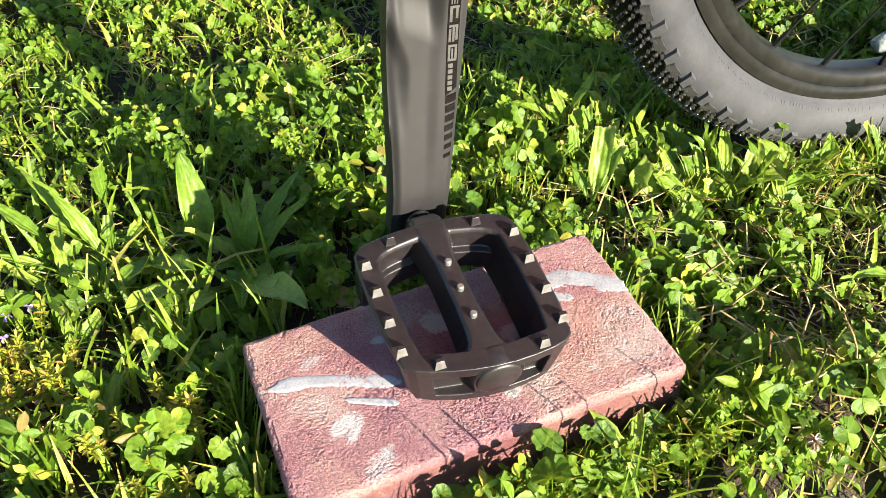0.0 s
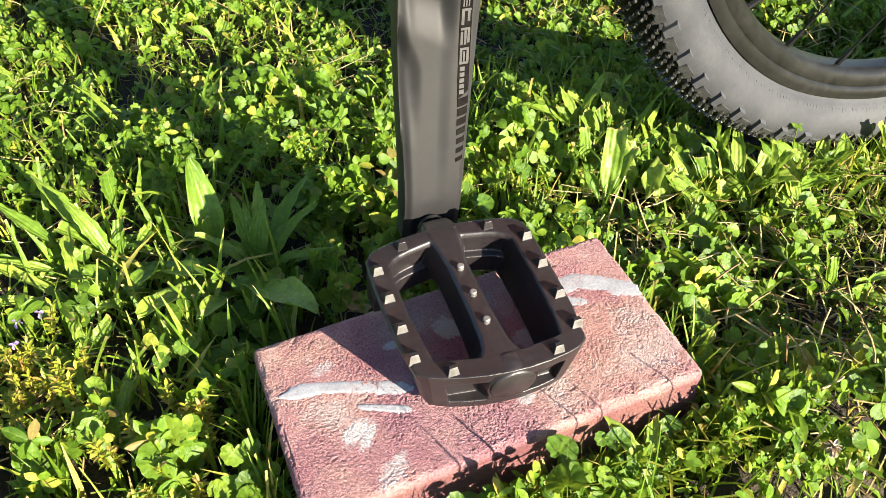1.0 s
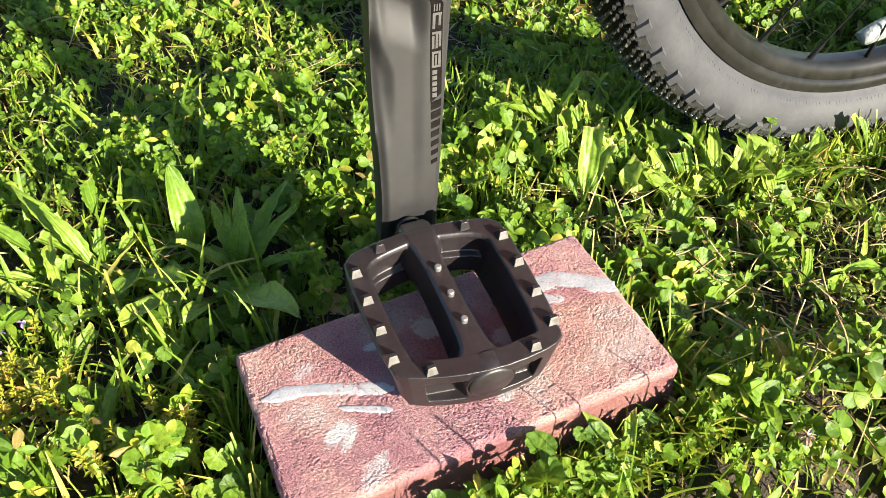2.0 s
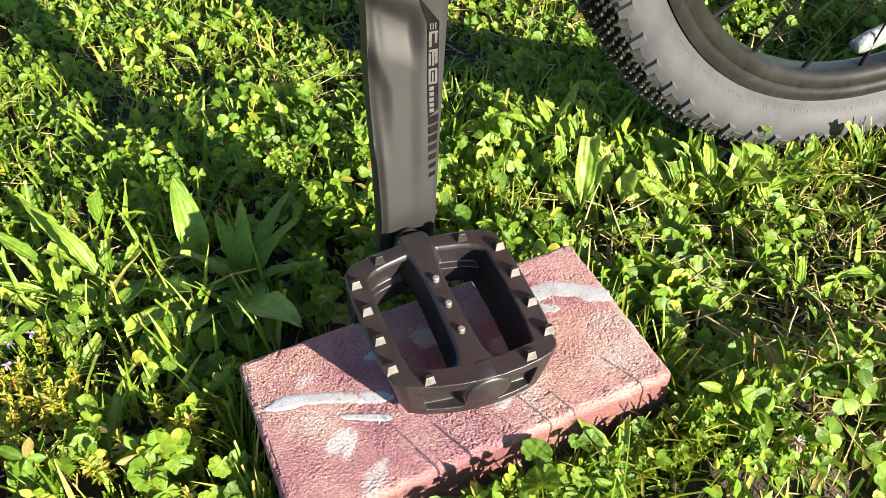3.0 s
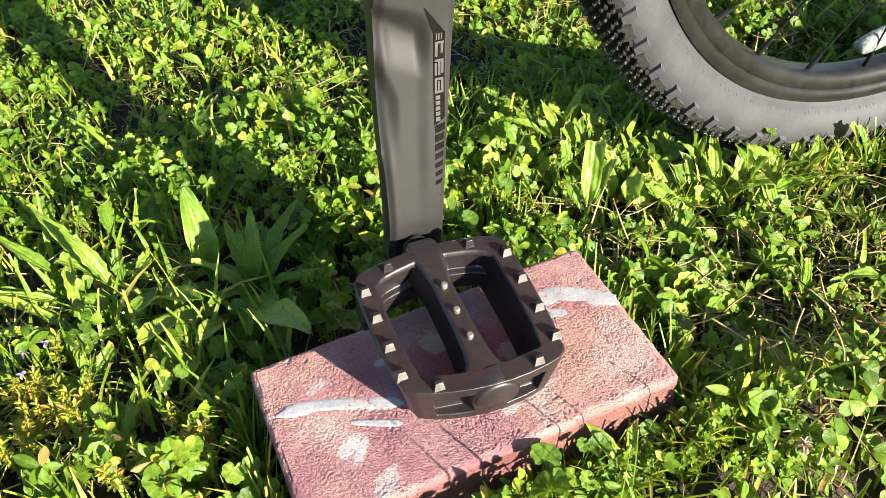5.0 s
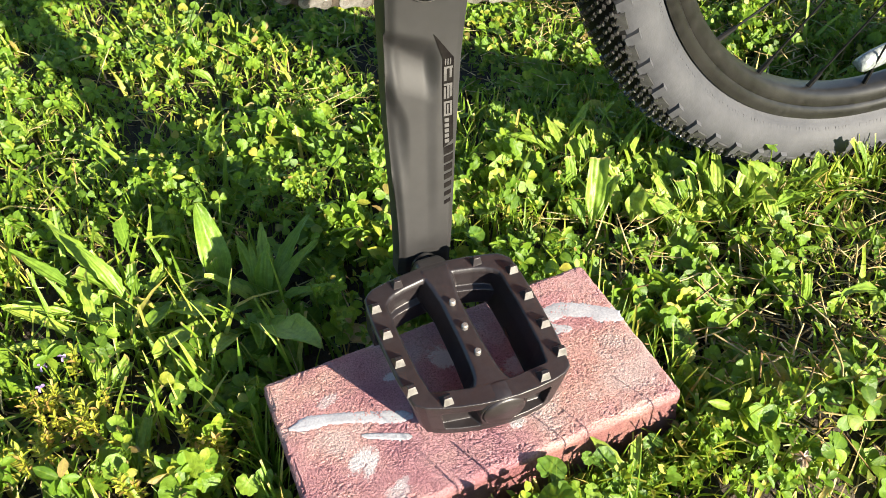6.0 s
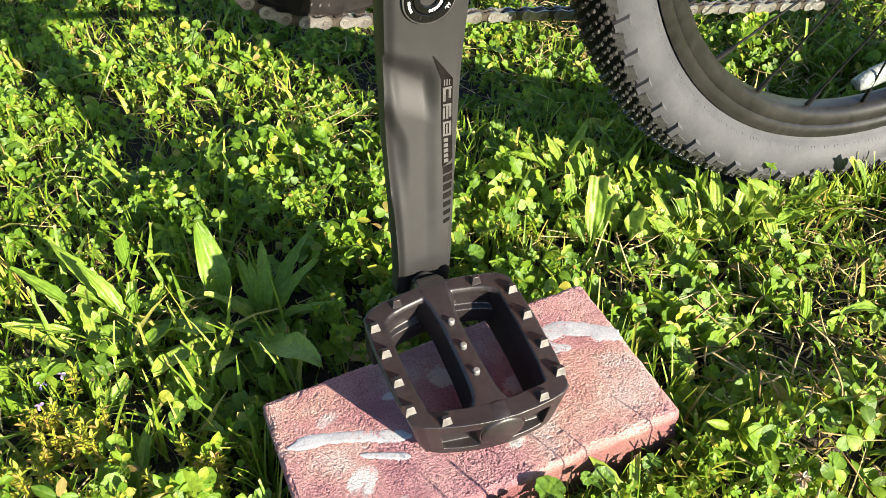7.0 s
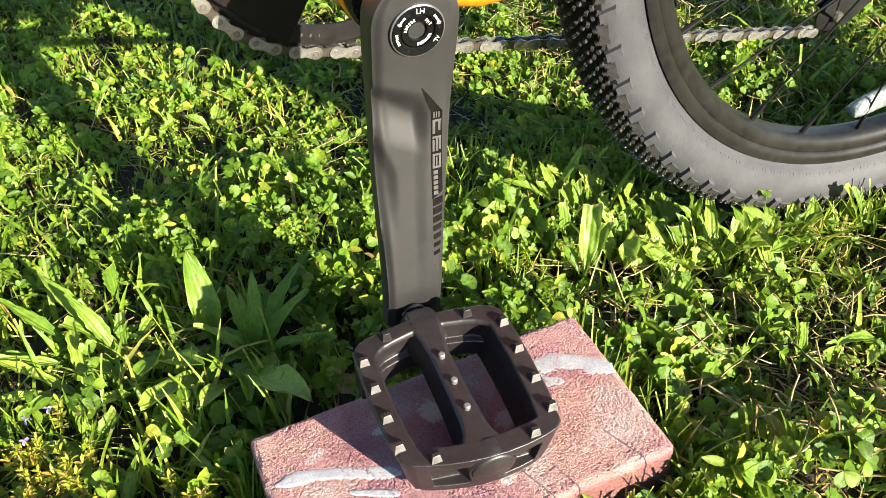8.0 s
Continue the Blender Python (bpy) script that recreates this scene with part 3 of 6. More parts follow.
    for i in range(3):
        x = 0.0080 + 0.0013 * i
        patch("decal_mark", [(x, -0.0445), (x + 0.0006, -0.0445), (x + 0.0006, -0.0480), (x, -0.0480)], M_GREYINK, 0.00046, "grey printed tick", 2)
    # the maker's mark, drawn as plain bars
    for x0, x1, z0, z1 in ((0.0076, 0.0122, 0.0490, 0.0502), (0.0076, 0.0090, 0.0490, 0.0572), (0.0106, 0.0118, 0.0502, 0.0556), (0.0076, 0.0122, 0.0588, 0.0600), (0.0110, 0.0122, 0.0600, 0.0668),
                           (0.0094, 0.0106, 0.0600, 0.0676), (0.0076, 0.0088, 0.0608, 0.0676), (0.0076, 0.0122, 0.0692, 0.0704), (0.0110, 0.0122, 0.0704, 0.0768), (0.0094, 0.0102, 0.0712, 0.0768),
                           (0.0076, 0.0088, 0.0704, 0.0776), (0.0076, 0.0122, 0.0766, 0.0778)):
        patch("decal_mark", [(x0, -z0), (x1, -z0), (x1, -z1), (x0, -z1)], M_GREYINK, 0.00046, "grey printed bar", 3)
    for i in range(5):
        z = 0.0792 + i * 0.0031
        patch("decal_mark", [(0.0080, -z), (0.0104, -z), (0.0104, -z - 0.0022), (0.0080, -z - 0.0022)], M_GREYINK, 0.00046, "small grey printed bar", 2)
    for i in range(7):
        z, h, w = 0.0955 + i * 0.0056, 0.0043 - 0.00035 * i, 0.0056 - 0.00033 * i
        x = 0.0074 - 0.00005 * i
        patch("decal_slash", [(x, -z - 0.0012), (x + w, -z), (x + w, -z - h), (x, -z - h - 0.0012)], M_DECAL, 0.00032, "black printed slash", 2)

    # boss with the black bolt cap: an outer ring, a groove and an inner disc round a deep hexagon socket
    face_y, low = -0.0800, -0.0021
    at = Matrix.Translation((0, 0, low))
    part("bolt_cap", Geo().turned([(0.0082, face_y + 0.0040), (0.0124, face_y + 0.0040), (0.0124, face_y - 0.0006), (0.0119, face_y - 0.0011), (0.0086, face_y - 0.0011), (0.0082, face_y - 0.0006)], 64, at), M_CAP, arm, "glossy black bolt cap ring with white lettering", 30)
    part("cap_ring", Geo().turned([(0.0125, face_y + 0.0034), (0.0131, face_y + 0.0034), (0.0131, face_y - 0.0004), (0.0125, face_y - 0.0008)], 64, at), M_CAPLIP, arm, "grey machined edge")
    part("bolt", Geo().turned([(0.0042, face_y + 0.0080), (0.0079, face_y + 0.0080), (0.0079, face_y - 0.0004), (0.0075, face_y - 0.0008), (0.0048, face_y - 0.0008), (0.0044, face_y - 0.0003)], 48, at), M_CAP, arm, "black bolt head with white print", 30)
    part("socket", Geo().turned([(0.0, face_y + 0.0070), (0.0043, face_y + 0.0065), (0.0043, face_y + 0.0075), (0.0, face_y + 0.0080)], 6, at, closed=False), M_DECAL, arm, "deep hexagon socket", 10)
    for turn in (-28, 33, 85, 148, 205, 262):
        hole = Matrix.Translation((math.sin(radians(turn)) * 0.0102, face_y - 0.0010, math.cos(radians(turn)) * 0.0102 + low))
        part("pin_hole", Geo().turned([(0.0, -0.00012), (0.0008, -0.00012), (0.0009, 0.0004), (0.0, 0.0004)], 12, hole, closed=False), M_DECAL, arm)

    def letters(text, size, radius, turn, lift=0.00120):
        """Raised white letters round the cap; turn in degrees, clockwise from the top."""
        cu = bpy.data.curves.new("lettering", "FONT")
        cu.body, cu.size, cu.align_x, cu.align_y, cu.extrude = text, size, "CENTER", "CENTER", 0.00005
        cu.materials.append(M_WHITEINK)
        tmp = new("lettering", cu)
        bpy.context.view_layer.update()
        me = bpy.data.meshes.new_from_object(tmp.evaluated_get(bpy.context.evaluated_depsgraph_get()))
        bpy.data.objects.remove(tmp)
        a = radians(turn)
        ob = part("lettering", me, M_WHITEINK, arm, "white printed letters", m=Matrix.Translation((radius * math.sin(a), face_y - lift, radius * math.cos(a) + low)) @ pose(0, 0, 0, 90, 0, 0) @ pose(0, 0, 0, 0, 0, -turn))
        return ob

    letters("LH", 0.0036, 0.0102, 3)
    letters("AL", 0.0030, 0.0102, 118)
    letters("M12", 0.0022, 0.0062, 48, 0.00090)
    # two arrows and short unreadable lines of print
    for turn, span, r in ((60, 32, 0.0102), (-52, 26, 0.0102)):
        g2 = Geo()
        rows2 = []
        for i in range(9):
            a = radians(turn - span / 2 + span * i / 8)
            head = 8 - i if turn < 0 else i
            wd = 0.0005 if head < 7 else 0.0011 - 0.0005 * (head - 7)
            rows2.append([(math.sin(a) * (r + s * wd), face_y + dy, math.cos(a) * (r + s * wd) + low) for s, dy in ((-1, -0.00122), (1, -0.00122), (1, -0.0009), (-1, -0.0009))])
        g2.rings(rows2)
        part("arrow_mark", g2, M_WHITEINK, arm, "white printed arrow")
    for turn in (-120, -114, -108, -102, -96, -90):
        a = radians(turn)
        m = Matrix.Translation((math.sin(a) * 0.0102, face_y - 0.0011, math.cos(a) * 0.0102 + low)) @ pose(0, 0, 0, 0, turn, 0)
        part("print_bar", Geo().box(-0.0003, 0.0003, -0.0001, 0.0002, -0.0006, 0.0006, m), M_WHITEINK, arm)
    for turn in (-80, -68, -56, -44, -32, -20, 112, 123, 134, 145, 156, 167, 178):
        a = radians(turn)
        m = Matrix.Translation((math.sin(a) * 0.0062, face_y - 0.0008, math.cos(a) * 0.0062 + low)) @ pose(0, 0, 0, 0, turn, 0)
        part("print_bar", Geo().box(-0.0004, 0.0004, -0.0001, 0.0002, -0.0007, 0.0007, m), M_WHITEINK, arm)


build_crank()


def build_pedal():
    """Platform pedal; its own frame: y along the spindle towards the bicycle, z up out of the tread."""
    home = BIKE.inverted() @ BRICK @ Vector((0.1059, 0.0592, 0.0775))
    m = Matrix.Translation(home) @ pose(0, 0, 0, 0, -2.7, -1.1)
    mm = 0.001
    H, LOW = 12.5, -15.2

    def skew(x, y):
        """The platform is a little oblong: its outer end slants."""
        return y - 0.085 * x * min(1.0, max(0.0, (0.040 - y) / 0.088))

    def warp(x, y, z):
        """The outer end narrows and draws in towards its lower edge."""
        k = (H - z) / (H - LOW)
        return (x * (1 - 0.13 * k ** 1.3) * mm, (y + 1.6 * k ** 1.5) * mm, z * mm)

    def bent(g, pts, z0, z1, steps=6):
        """A slab over a plan outline, following the end's draw."""
        g.rings([[warp(x, y, z0 + (z1 - z0) * i / steps) for x, y in pts] for i in range(steps + 1)])

    g = Geo()
    for s in (-1, 1):
        # side rails, leaning inwards below the tread
        ys = [(-38, 41.0), (-20, 43.5), (5, 44.3), (25, 44.0), (36, 42.8)]
        rings = []
        for y, x in ys:
            rings.append([(s * q * mm, y * mm, z * mm) for q, z in ((x - 11.6, H - 1.2), (x - 10.8, H), (x - 1.2, H), (x, H - 1.6), (x - 0.8, H - 5.5), (x - 5.5, -1), (x - 7.0, LOW - 1.4), (x - 8.0, LOW - 2.4), (x - 15, LOW - 2.4), (x - 16, LOW - 1.2), (x - 13.0, 0))])
        g.rings(rings)
        # outer end: a curved top bar and foot bar, a corner pillar and a set-back wall between them
        rim = [(0, -47.6), (10, -47.2), (20, -45.9), (30, -43.8), (36, -41.8), (39.6, -39.0), (41.4, -35)]
        bent(g, [(s * x, y) for x, y in rim + [(40, -32), (31, -33.2), (24, -34.4), (9, -36.8), (0, -37.4)]], H - 6.2, H)
        bent(g, [(s * x, y) for x, y in rim + [(38, -31), (29, -33), (9, -36), (0, -37)]], LOW, LOW + 5.4)
        bent(g, [(s * x, y) for x, y in [(29, -44.0), (36, -41.8), (39.6, -39.0), (41.4, -35), (40, -30), (30, -33)]], LOW + 1, H - 1)
        bent(g, [(s * x, y) for x, y in [(0, -47.4), (9, -47.0), (13, -40), (13, -36), (0, -36)]], LOW + 1, H - 1)
        bent(g, [(s * x, y) for x, y in [(0, -41.5), (31, -39.5), (31, -34), (0, -35)]], LOW + 3, H - 4)
        # rounded inner corners of the windows
        g.prism([(s * q[0] * mm, q[1] * mm, (LOW + 2) * mm) for q in ((34, -36), (34, -24), (31, -31), (24, -36))], [(s * q[0] * mm, q[1] * mm, (H - 0.6) * mm) for q in ((34, -36), (34, -26), (31.5, -32), (25, -36))])
        # back bar, its inner wall sloping down into the window onto a lower ledge
        rings = []
        for x, yo, yt in ((0, 46.5, 37.5), (9, 46.2, 37.0), (20, 44.8, 34.8), (26, 43.7, 33.0), (30, 42.9, 30.6), (33, 42.2, 27.0), (37, 40.9, 25.0), (40, 38.6, 25.0), (42.4, 35.0, 25.0)):
            rings.append([(s * x * mm, y * mm, z * mm) for y, z in ((yo - 1.0, H), (yt + 0.8, H), (yt, H - 0.8), (yt - 0.9, H - 3.2), (yt + 1.2, H - 3.6), (yt + 1.2, -2), (yt - 2.6, -3), (yt - 2.6, LOW + 0.8), (yt + 0.8, LOW), (yo - 1.0, LOW), (yo, LOW + 1), (yo, H - 1))])
        g.rings(rings)
    # spindle housing down the middle
    rings = []
    for y, w, top in ((-39.3, 14, H - 0.25), (-38.0, 12.5, H - 0.2), (-36, 10.0, H - 0.2), (-32, 7.8, H - 0.1), (-26, 6.6, H), (-10, 5.7, H), (20, 5.4, H), (32, 7.0, H + 0.4), (42, 9.0, H + 0.6), (50, 8.6, H - 1.5), (54, 7.6, H - 3.5)):
        rings.append([(x * mm, y * mm, z * mm) for x, z in ((-w, top - 1.5), (-w + 1.6, top), (w - 1.6, top), (w, top - 1.5), (w + 2.5, 0), (w, -top + 1.5), (w - 1.6, -top), (-w + 1.6, -top), (-w - 1, -top + 1.5), (-w - 4.0, -2))])
    g.rings(rings)
    g.v = [(x, skew(x, y), z) for x, y, z in g.v]
    # moulded in one piece: fuse the solids and soften their edges
    blank = new("pedal_blank", mesh_of("pedal_blank", g, M_PEDAL, 0))
    fuse = blank.modifiers.new("fuse", "REMESH")
    fuse.mode, fuse.voxel_size, fuse.use_smooth_shade = "VOXEL", 0.00044, True
    soft = blank.modifiers.new("soften", "SMOOTH")
    soft.factor, soft.iterations = 0.5, 9
    bpy.context.view_layer.update()
    body = bpy.data.meshes.new_from_object(blank.evaluated_get(bpy.context.evaluated_depsgraph_get()))
    bpy.data.objects.remove(blank)
    body.name = "pedal"
    body.materials.clear()
    body.materials.append(M_PEDAL)
    pedal = part("pedal", body, None, bike, "scuffed dark plastic platform pedal", m=m)

    # round end cap
    CAP = pose(0.0022, 0, 0.0018) @ Matrix.Diagonal((1.0, 1.0, 0.88, 1.0))
    cap = Geo().turned([(0.0, -0.0492), (0.0100, -0.0488), (0.0112, -0.0480), (0.0116, -0.0466), (0.0116, -0.0380)], 40, CAP, closed=False)
    part("end_cap", cap, M_PEDAL, pedal, "round dust cap", 40)
    part("cap_rim", Geo().turned([(0.0116, -0.0380), (0.0116, -0.0470), (0.0123, -0.0472), (0.0128, -0.0464), (0.0128, -0.0380)], 40, CAP), M_PEDAL, pedal)

    def tooth(x, y, turn, side):
        """A moulded tooth, steep towards the outer end."""
        a, h = 0.0031, 0.0047
        base = [(-a, -a, -0.0012), (a, -a, -0.0012), (a, a * 1.5, -0.0012), (-a, a * 1.5, -0.0012)]
        tip = [(-a * 0.62, -a * 0.55, h), (a * 0.62, -a * 0.55, h), (a * 0.55, a * 0.05, h), (-a * 0.55, a * 0.05, h)]
        t = pose(x * mm, skew(x * mm, y * mm), (H if side > 0 else LOW) * mm, 0 if side > 0 else 180, 0, turn)
        me = mesh_of("tooth", Geo().prism(base, tip, t), M_PEDAL, 20)
        me.materials.append(M_PIN)
        lead = t.to_3x3() @ Vector((0, -1, 0))
        for face in me.polygons:
            face.material_index = 1 if face.normal.dot(lead) > 0.8 and y < 35 else 0
        part("tooth", me, None, pedal, bevel=0.00025)

    for side in (1, -1):
        for s in (-1, 1):
            for y in (26.5, 8.2, -11.3, -29.5):
                tooth(s * (39.2 if side > 0 else 31.0), y, 0, side)
            tooth(s * 25, -40.6 if side > 0 else -34.0, 0, side)
            tooth(s * 23, 38.6, 0, side)
        for y in (16, -1, -18):
            t = pose(0, y * mm * side, (H if side > 0 else LOW) * mm, 0 if side > 0 else 180, 0, 0) @ pose(0, 0, 0, 90, 0, 0)
            part("pin", Geo().turned([(0.0, 0.0028), (0.0013, 0.0028), (0.0018, 0.0023), (0.0019, -0.001)], 12, t, closed=False), M_PINMETAL, pedal, "small steel grip pin", 40)
    # spindle and its collar into the crank
    part("spindle", Geo().turned([(0.0, 0.050), (0.0068, 0.050), (0.0068, 0.0565), (0.0078, 0.0568), (0.0078, 0.0585), (0.0060, 0.059), (0.0060, 0.074), (0.0, 0.074)], 24, closed=False), M_BLACK, pedal, "black steel pedal spindle", 30)


build_pedal()

HUB = Vector((0.4425, 0.0, 0.0500))   # rear axle
R_OUT, R_RIM, R_IN = 0.3385, 0.2855, 0.2650


def build_wheel():
    at = Matrix.Translation(HUB)
    hub = part("rear_wheel", Geo().turned([(0.0, -0.066), (0.009, -0.066), (0.012, -0.040), (0.028, -0.036), (0.028, -0.032), (0.016, -0.028), (0.015, 0.020), (0.030, 0.022), (0.030, 0.026), (0.020, 0.034), (0.012, 0.066), (0.0, 0.066)], 32, closed=False),
               M_BLACK, bike, "rear wheel with a knobbly tyre", m=at)
    # tyre carcass
    prof = []
    mid, half = (R_OUT + R_RIM) / 2 - 0.002, 0.0270
    for i in range(25):
        a = math.radians(-152 + 304 * i / 24)
        prof.append((mid + (R_OUT - 0.0045 - mid) * math.cos(a) * (1.0 if math.cos(a) > 0 else 1.05), half * math.sin(a)))
    prof = prof + [(R_RIM - 0.004, 0.0095), (R_RIM - 0.004, -0.0095)]
    tyre = part("tyre", Geo().turned(prof, 160), M_TYRE, hub, "dusty black rubber tyre", 60)
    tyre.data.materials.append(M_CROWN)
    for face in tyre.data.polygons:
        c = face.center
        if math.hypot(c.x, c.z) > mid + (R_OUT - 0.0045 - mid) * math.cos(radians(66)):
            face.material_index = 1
    # moulded lettering too worn to read, as low bars near the bead
    bar = mesh_of("sidewall_mark", Geo().box(-0.0016, 0.0016, -0.0001, 0.0005, -0.0009, 0.0009), M_TYRE, 20)
    for i in range(110):
        if i % 9 in (5, 8):
            continue
        a = radians(200 + 0.75 * i)
        r, b = R_RIM + 0.0085, radians(130)
        y = -half * math.sin(b) - 0.0001
        part("sidewall_mark", bar, None, hub, m=pose(0, 0, 0, 0, -math.degrees(a), 0) @ Matrix.Translation((r, y, 0)) @ pose(0, 0, 0, 0, 0, -40))
    # tread: rows of small knobs, then square shoulder knobs
    g, outer = Geo(), Geo()
    count = 236
    for i in range(count):
        for row, (turn, w, d, h) in enumerate(((0, 0.0030, 0.0028, 0.0024), (9, 0.0024, 0.0026, 0.0020), (17.5, 0.0024, 0.0026, 0.0020), (26, 0.0023, 0.0026, 0.0020), (34.5, 0.0023, 0.0026, 0.0020), (43, 0.0024, 0.0030, 0.0021), (51, 0.0024, 0.0032, 0.0021), (58.5, 0.0026, 0.0034, 0.0021))):
            for s in ((-1, 1) if turn else (1,)):
                a = 2 * math.pi * (i + 0.5 * (row % 2) + 0.12 * math.sin(i * 2.4 + row)) / count
                b = radians(turn) * s
                r = mid + (R_OUT - 0.0045 - mid) * math.cos(b)
                m = pose(0, 0, 0, 0, -math.degrees(a), 0) @ Matrix.Translation((r, half * math.sin(b), 0)) @ pose(0, 0, 0, 0, 0, math.degrees(b)) @ pose(0, 0, 0, (18 if row % 2 else -14) * s, 0, 0)
                lo = [(-0.001, -w / 2, -d / 2), (-0.001, w / 2, -d / 2), (-0.001, w / 2, d / 2), (-0.001, -w / 2, d / 2)]
                (outer if turn > 58 else g).prism(lo, [(h, y * 0.78, z * 0.78) for x, y, z in lo], m)
    tagged(part("outer_tread", outer, M_TREAD, hub, "black small knobs beside the shoulder", 20), kind="stuff")
    tagged(part("tread", g, M_TREAD, hub, "small black tread knobs", 20), kind="stuff")
    # shoulder: pale square tabs, each before a longer low lug
    lo = [(-0.0016, -0.0058, -0.0056), (-0.0016, 0.0056, -0.0026), (-0.0016, 0.0056, 0.0054), (-0.0016, -0.0058, 0.0024)]
    tab = mesh_of("shoulder_knob", Geo().prism(lo, [(0.0024 if y < 0 else 0.0022, y * 0.86, z * 0.84) for x, y, z in lo]), M_TYRE, 20)
    lo = [(-0.0012, -0.0030, -0.0075), (-0.0012, 0.0046, -0.0075), (-0.0012, 0.0046, 0.0072), (-0.0012, -0.0030, 0.0066)]
    lug = mesh_of("shoulder_lug", Geo().prism(lo, [(0.0010, y * 0.86, z * 0.9) for x, y, z in lo]), M_LUG, 20)
    tabs = 68
    for i in range(tabs):
        for s in (-1, 1):
            flip = pose(0, 0, 0, 0 if s < 0 else 180, 0, 0)
            for name, me, shift, turn in (("shoulder_knob", tab, 0.0, 70), ("shoulder_lug", lug, 0.5, 63)):
                a, b = 2 * math.pi * (i + shift) / tabs + radians(219.2), radians(turn) * s
                r = mid + (R_OUT - 0.0045 - mid) * math.cos(b)
                part(name, me, None, hub, m=pose(0, 0, 0, 0, -math.degrees(a), 0) @ Matrix.Translation((r, half * math.sin(b), 0)) @ pose(0, 0, 0, 0, 0, math.degrees(b)) @ flip)
    # rim: box section with a hooked edge
    rim = [(R_RIM + 0.002, -0.0150), (R_RIM + 0.002, -0.0128), (R_RIM - 0.005, -0.0118), (R_RIM - 0.006, 0.0118), (R_RIM + 0.002, 0.0128), (R_RIM + 0.002, 0.0150), (R_RIM - 0.002, 0.0152), (R_RIM - 0.0085, 0.0125),
           (R_RIM - 0.0100, 0.0130), (R_IN + 0.004, 0.0105), (R_IN + 0.0008, 0.0075), (R_IN, 0.004), (R_IN, -0.004), (R_IN + 0.0008, -0.0075), (R_IN + 0.004, -0.0105), (R_RIM - 0.0100, -0.0128), (R_RIM - 0.0078, -0.0122), (R_RIM - 0.0060, -0.0145), (R_RIM - 0.002, -0.0154)]
    part("rim", Geo().turned(rim, 160), M_RIM, hub, "satin black box-section rim", 45)
    # spokes in crossed pairs
    for i in range(26):
        a = radians(211.2 + i * 360 / 26)
        s = -1 if i % 13 < 6 or i % 2 else 1
        lead = 1.3 if i % 2 else -1.3
        flange = (0.027 * math.cos(a + lead), s * 0.030, 0.027 * math.sin(a + lead))
        end = (R_IN * math.cos(a), s * 0.003, R_IN * math.sin(a))
        part("spoke", Geo().tube([flange, end], 0.0009, 6), M_SPOKE, hub)
        inn = Vector(end).lerp(Vector(flange), 0.055)
        part("nipple", Geo().tube([end, inn], [0.0021, 0.0017], 8), M_SPOKE, hub)
    # clear reflector clipped to the spokes just above the rim
    refl = Geo()
    rows = []
    c = Vector((0.414, 0.0, -0.2008)) - HUB
    d = Vector((0.112, 0, 0.030)).normalized()
    nrm = Vector((-d.z, 0, d.x))
    for s, w in ((0.0, 0.0022), (0.0015, 0.0055), (0.006, 0.0082), (0.014, 0.0098), (0.045, 0.0108), (0.070, 0.0085), (0.082, 0.0068), (0.088, 0.0045), (0.090, 0.0012)):
        p = c + d * s + nrm * 0.004
        rows.append([tuple(p + nrm * (w * math.cos(t)) + Vector((0, -0.006, 0)) * math.sin(t)) for t in (2 * math.pi * k / 12 for k in range(12))])
    refl.rings(rows)
    part("reflector", refl, M_REFLECTOR, hub, "clear plastic spoke reflector", 60)


build_wheel()


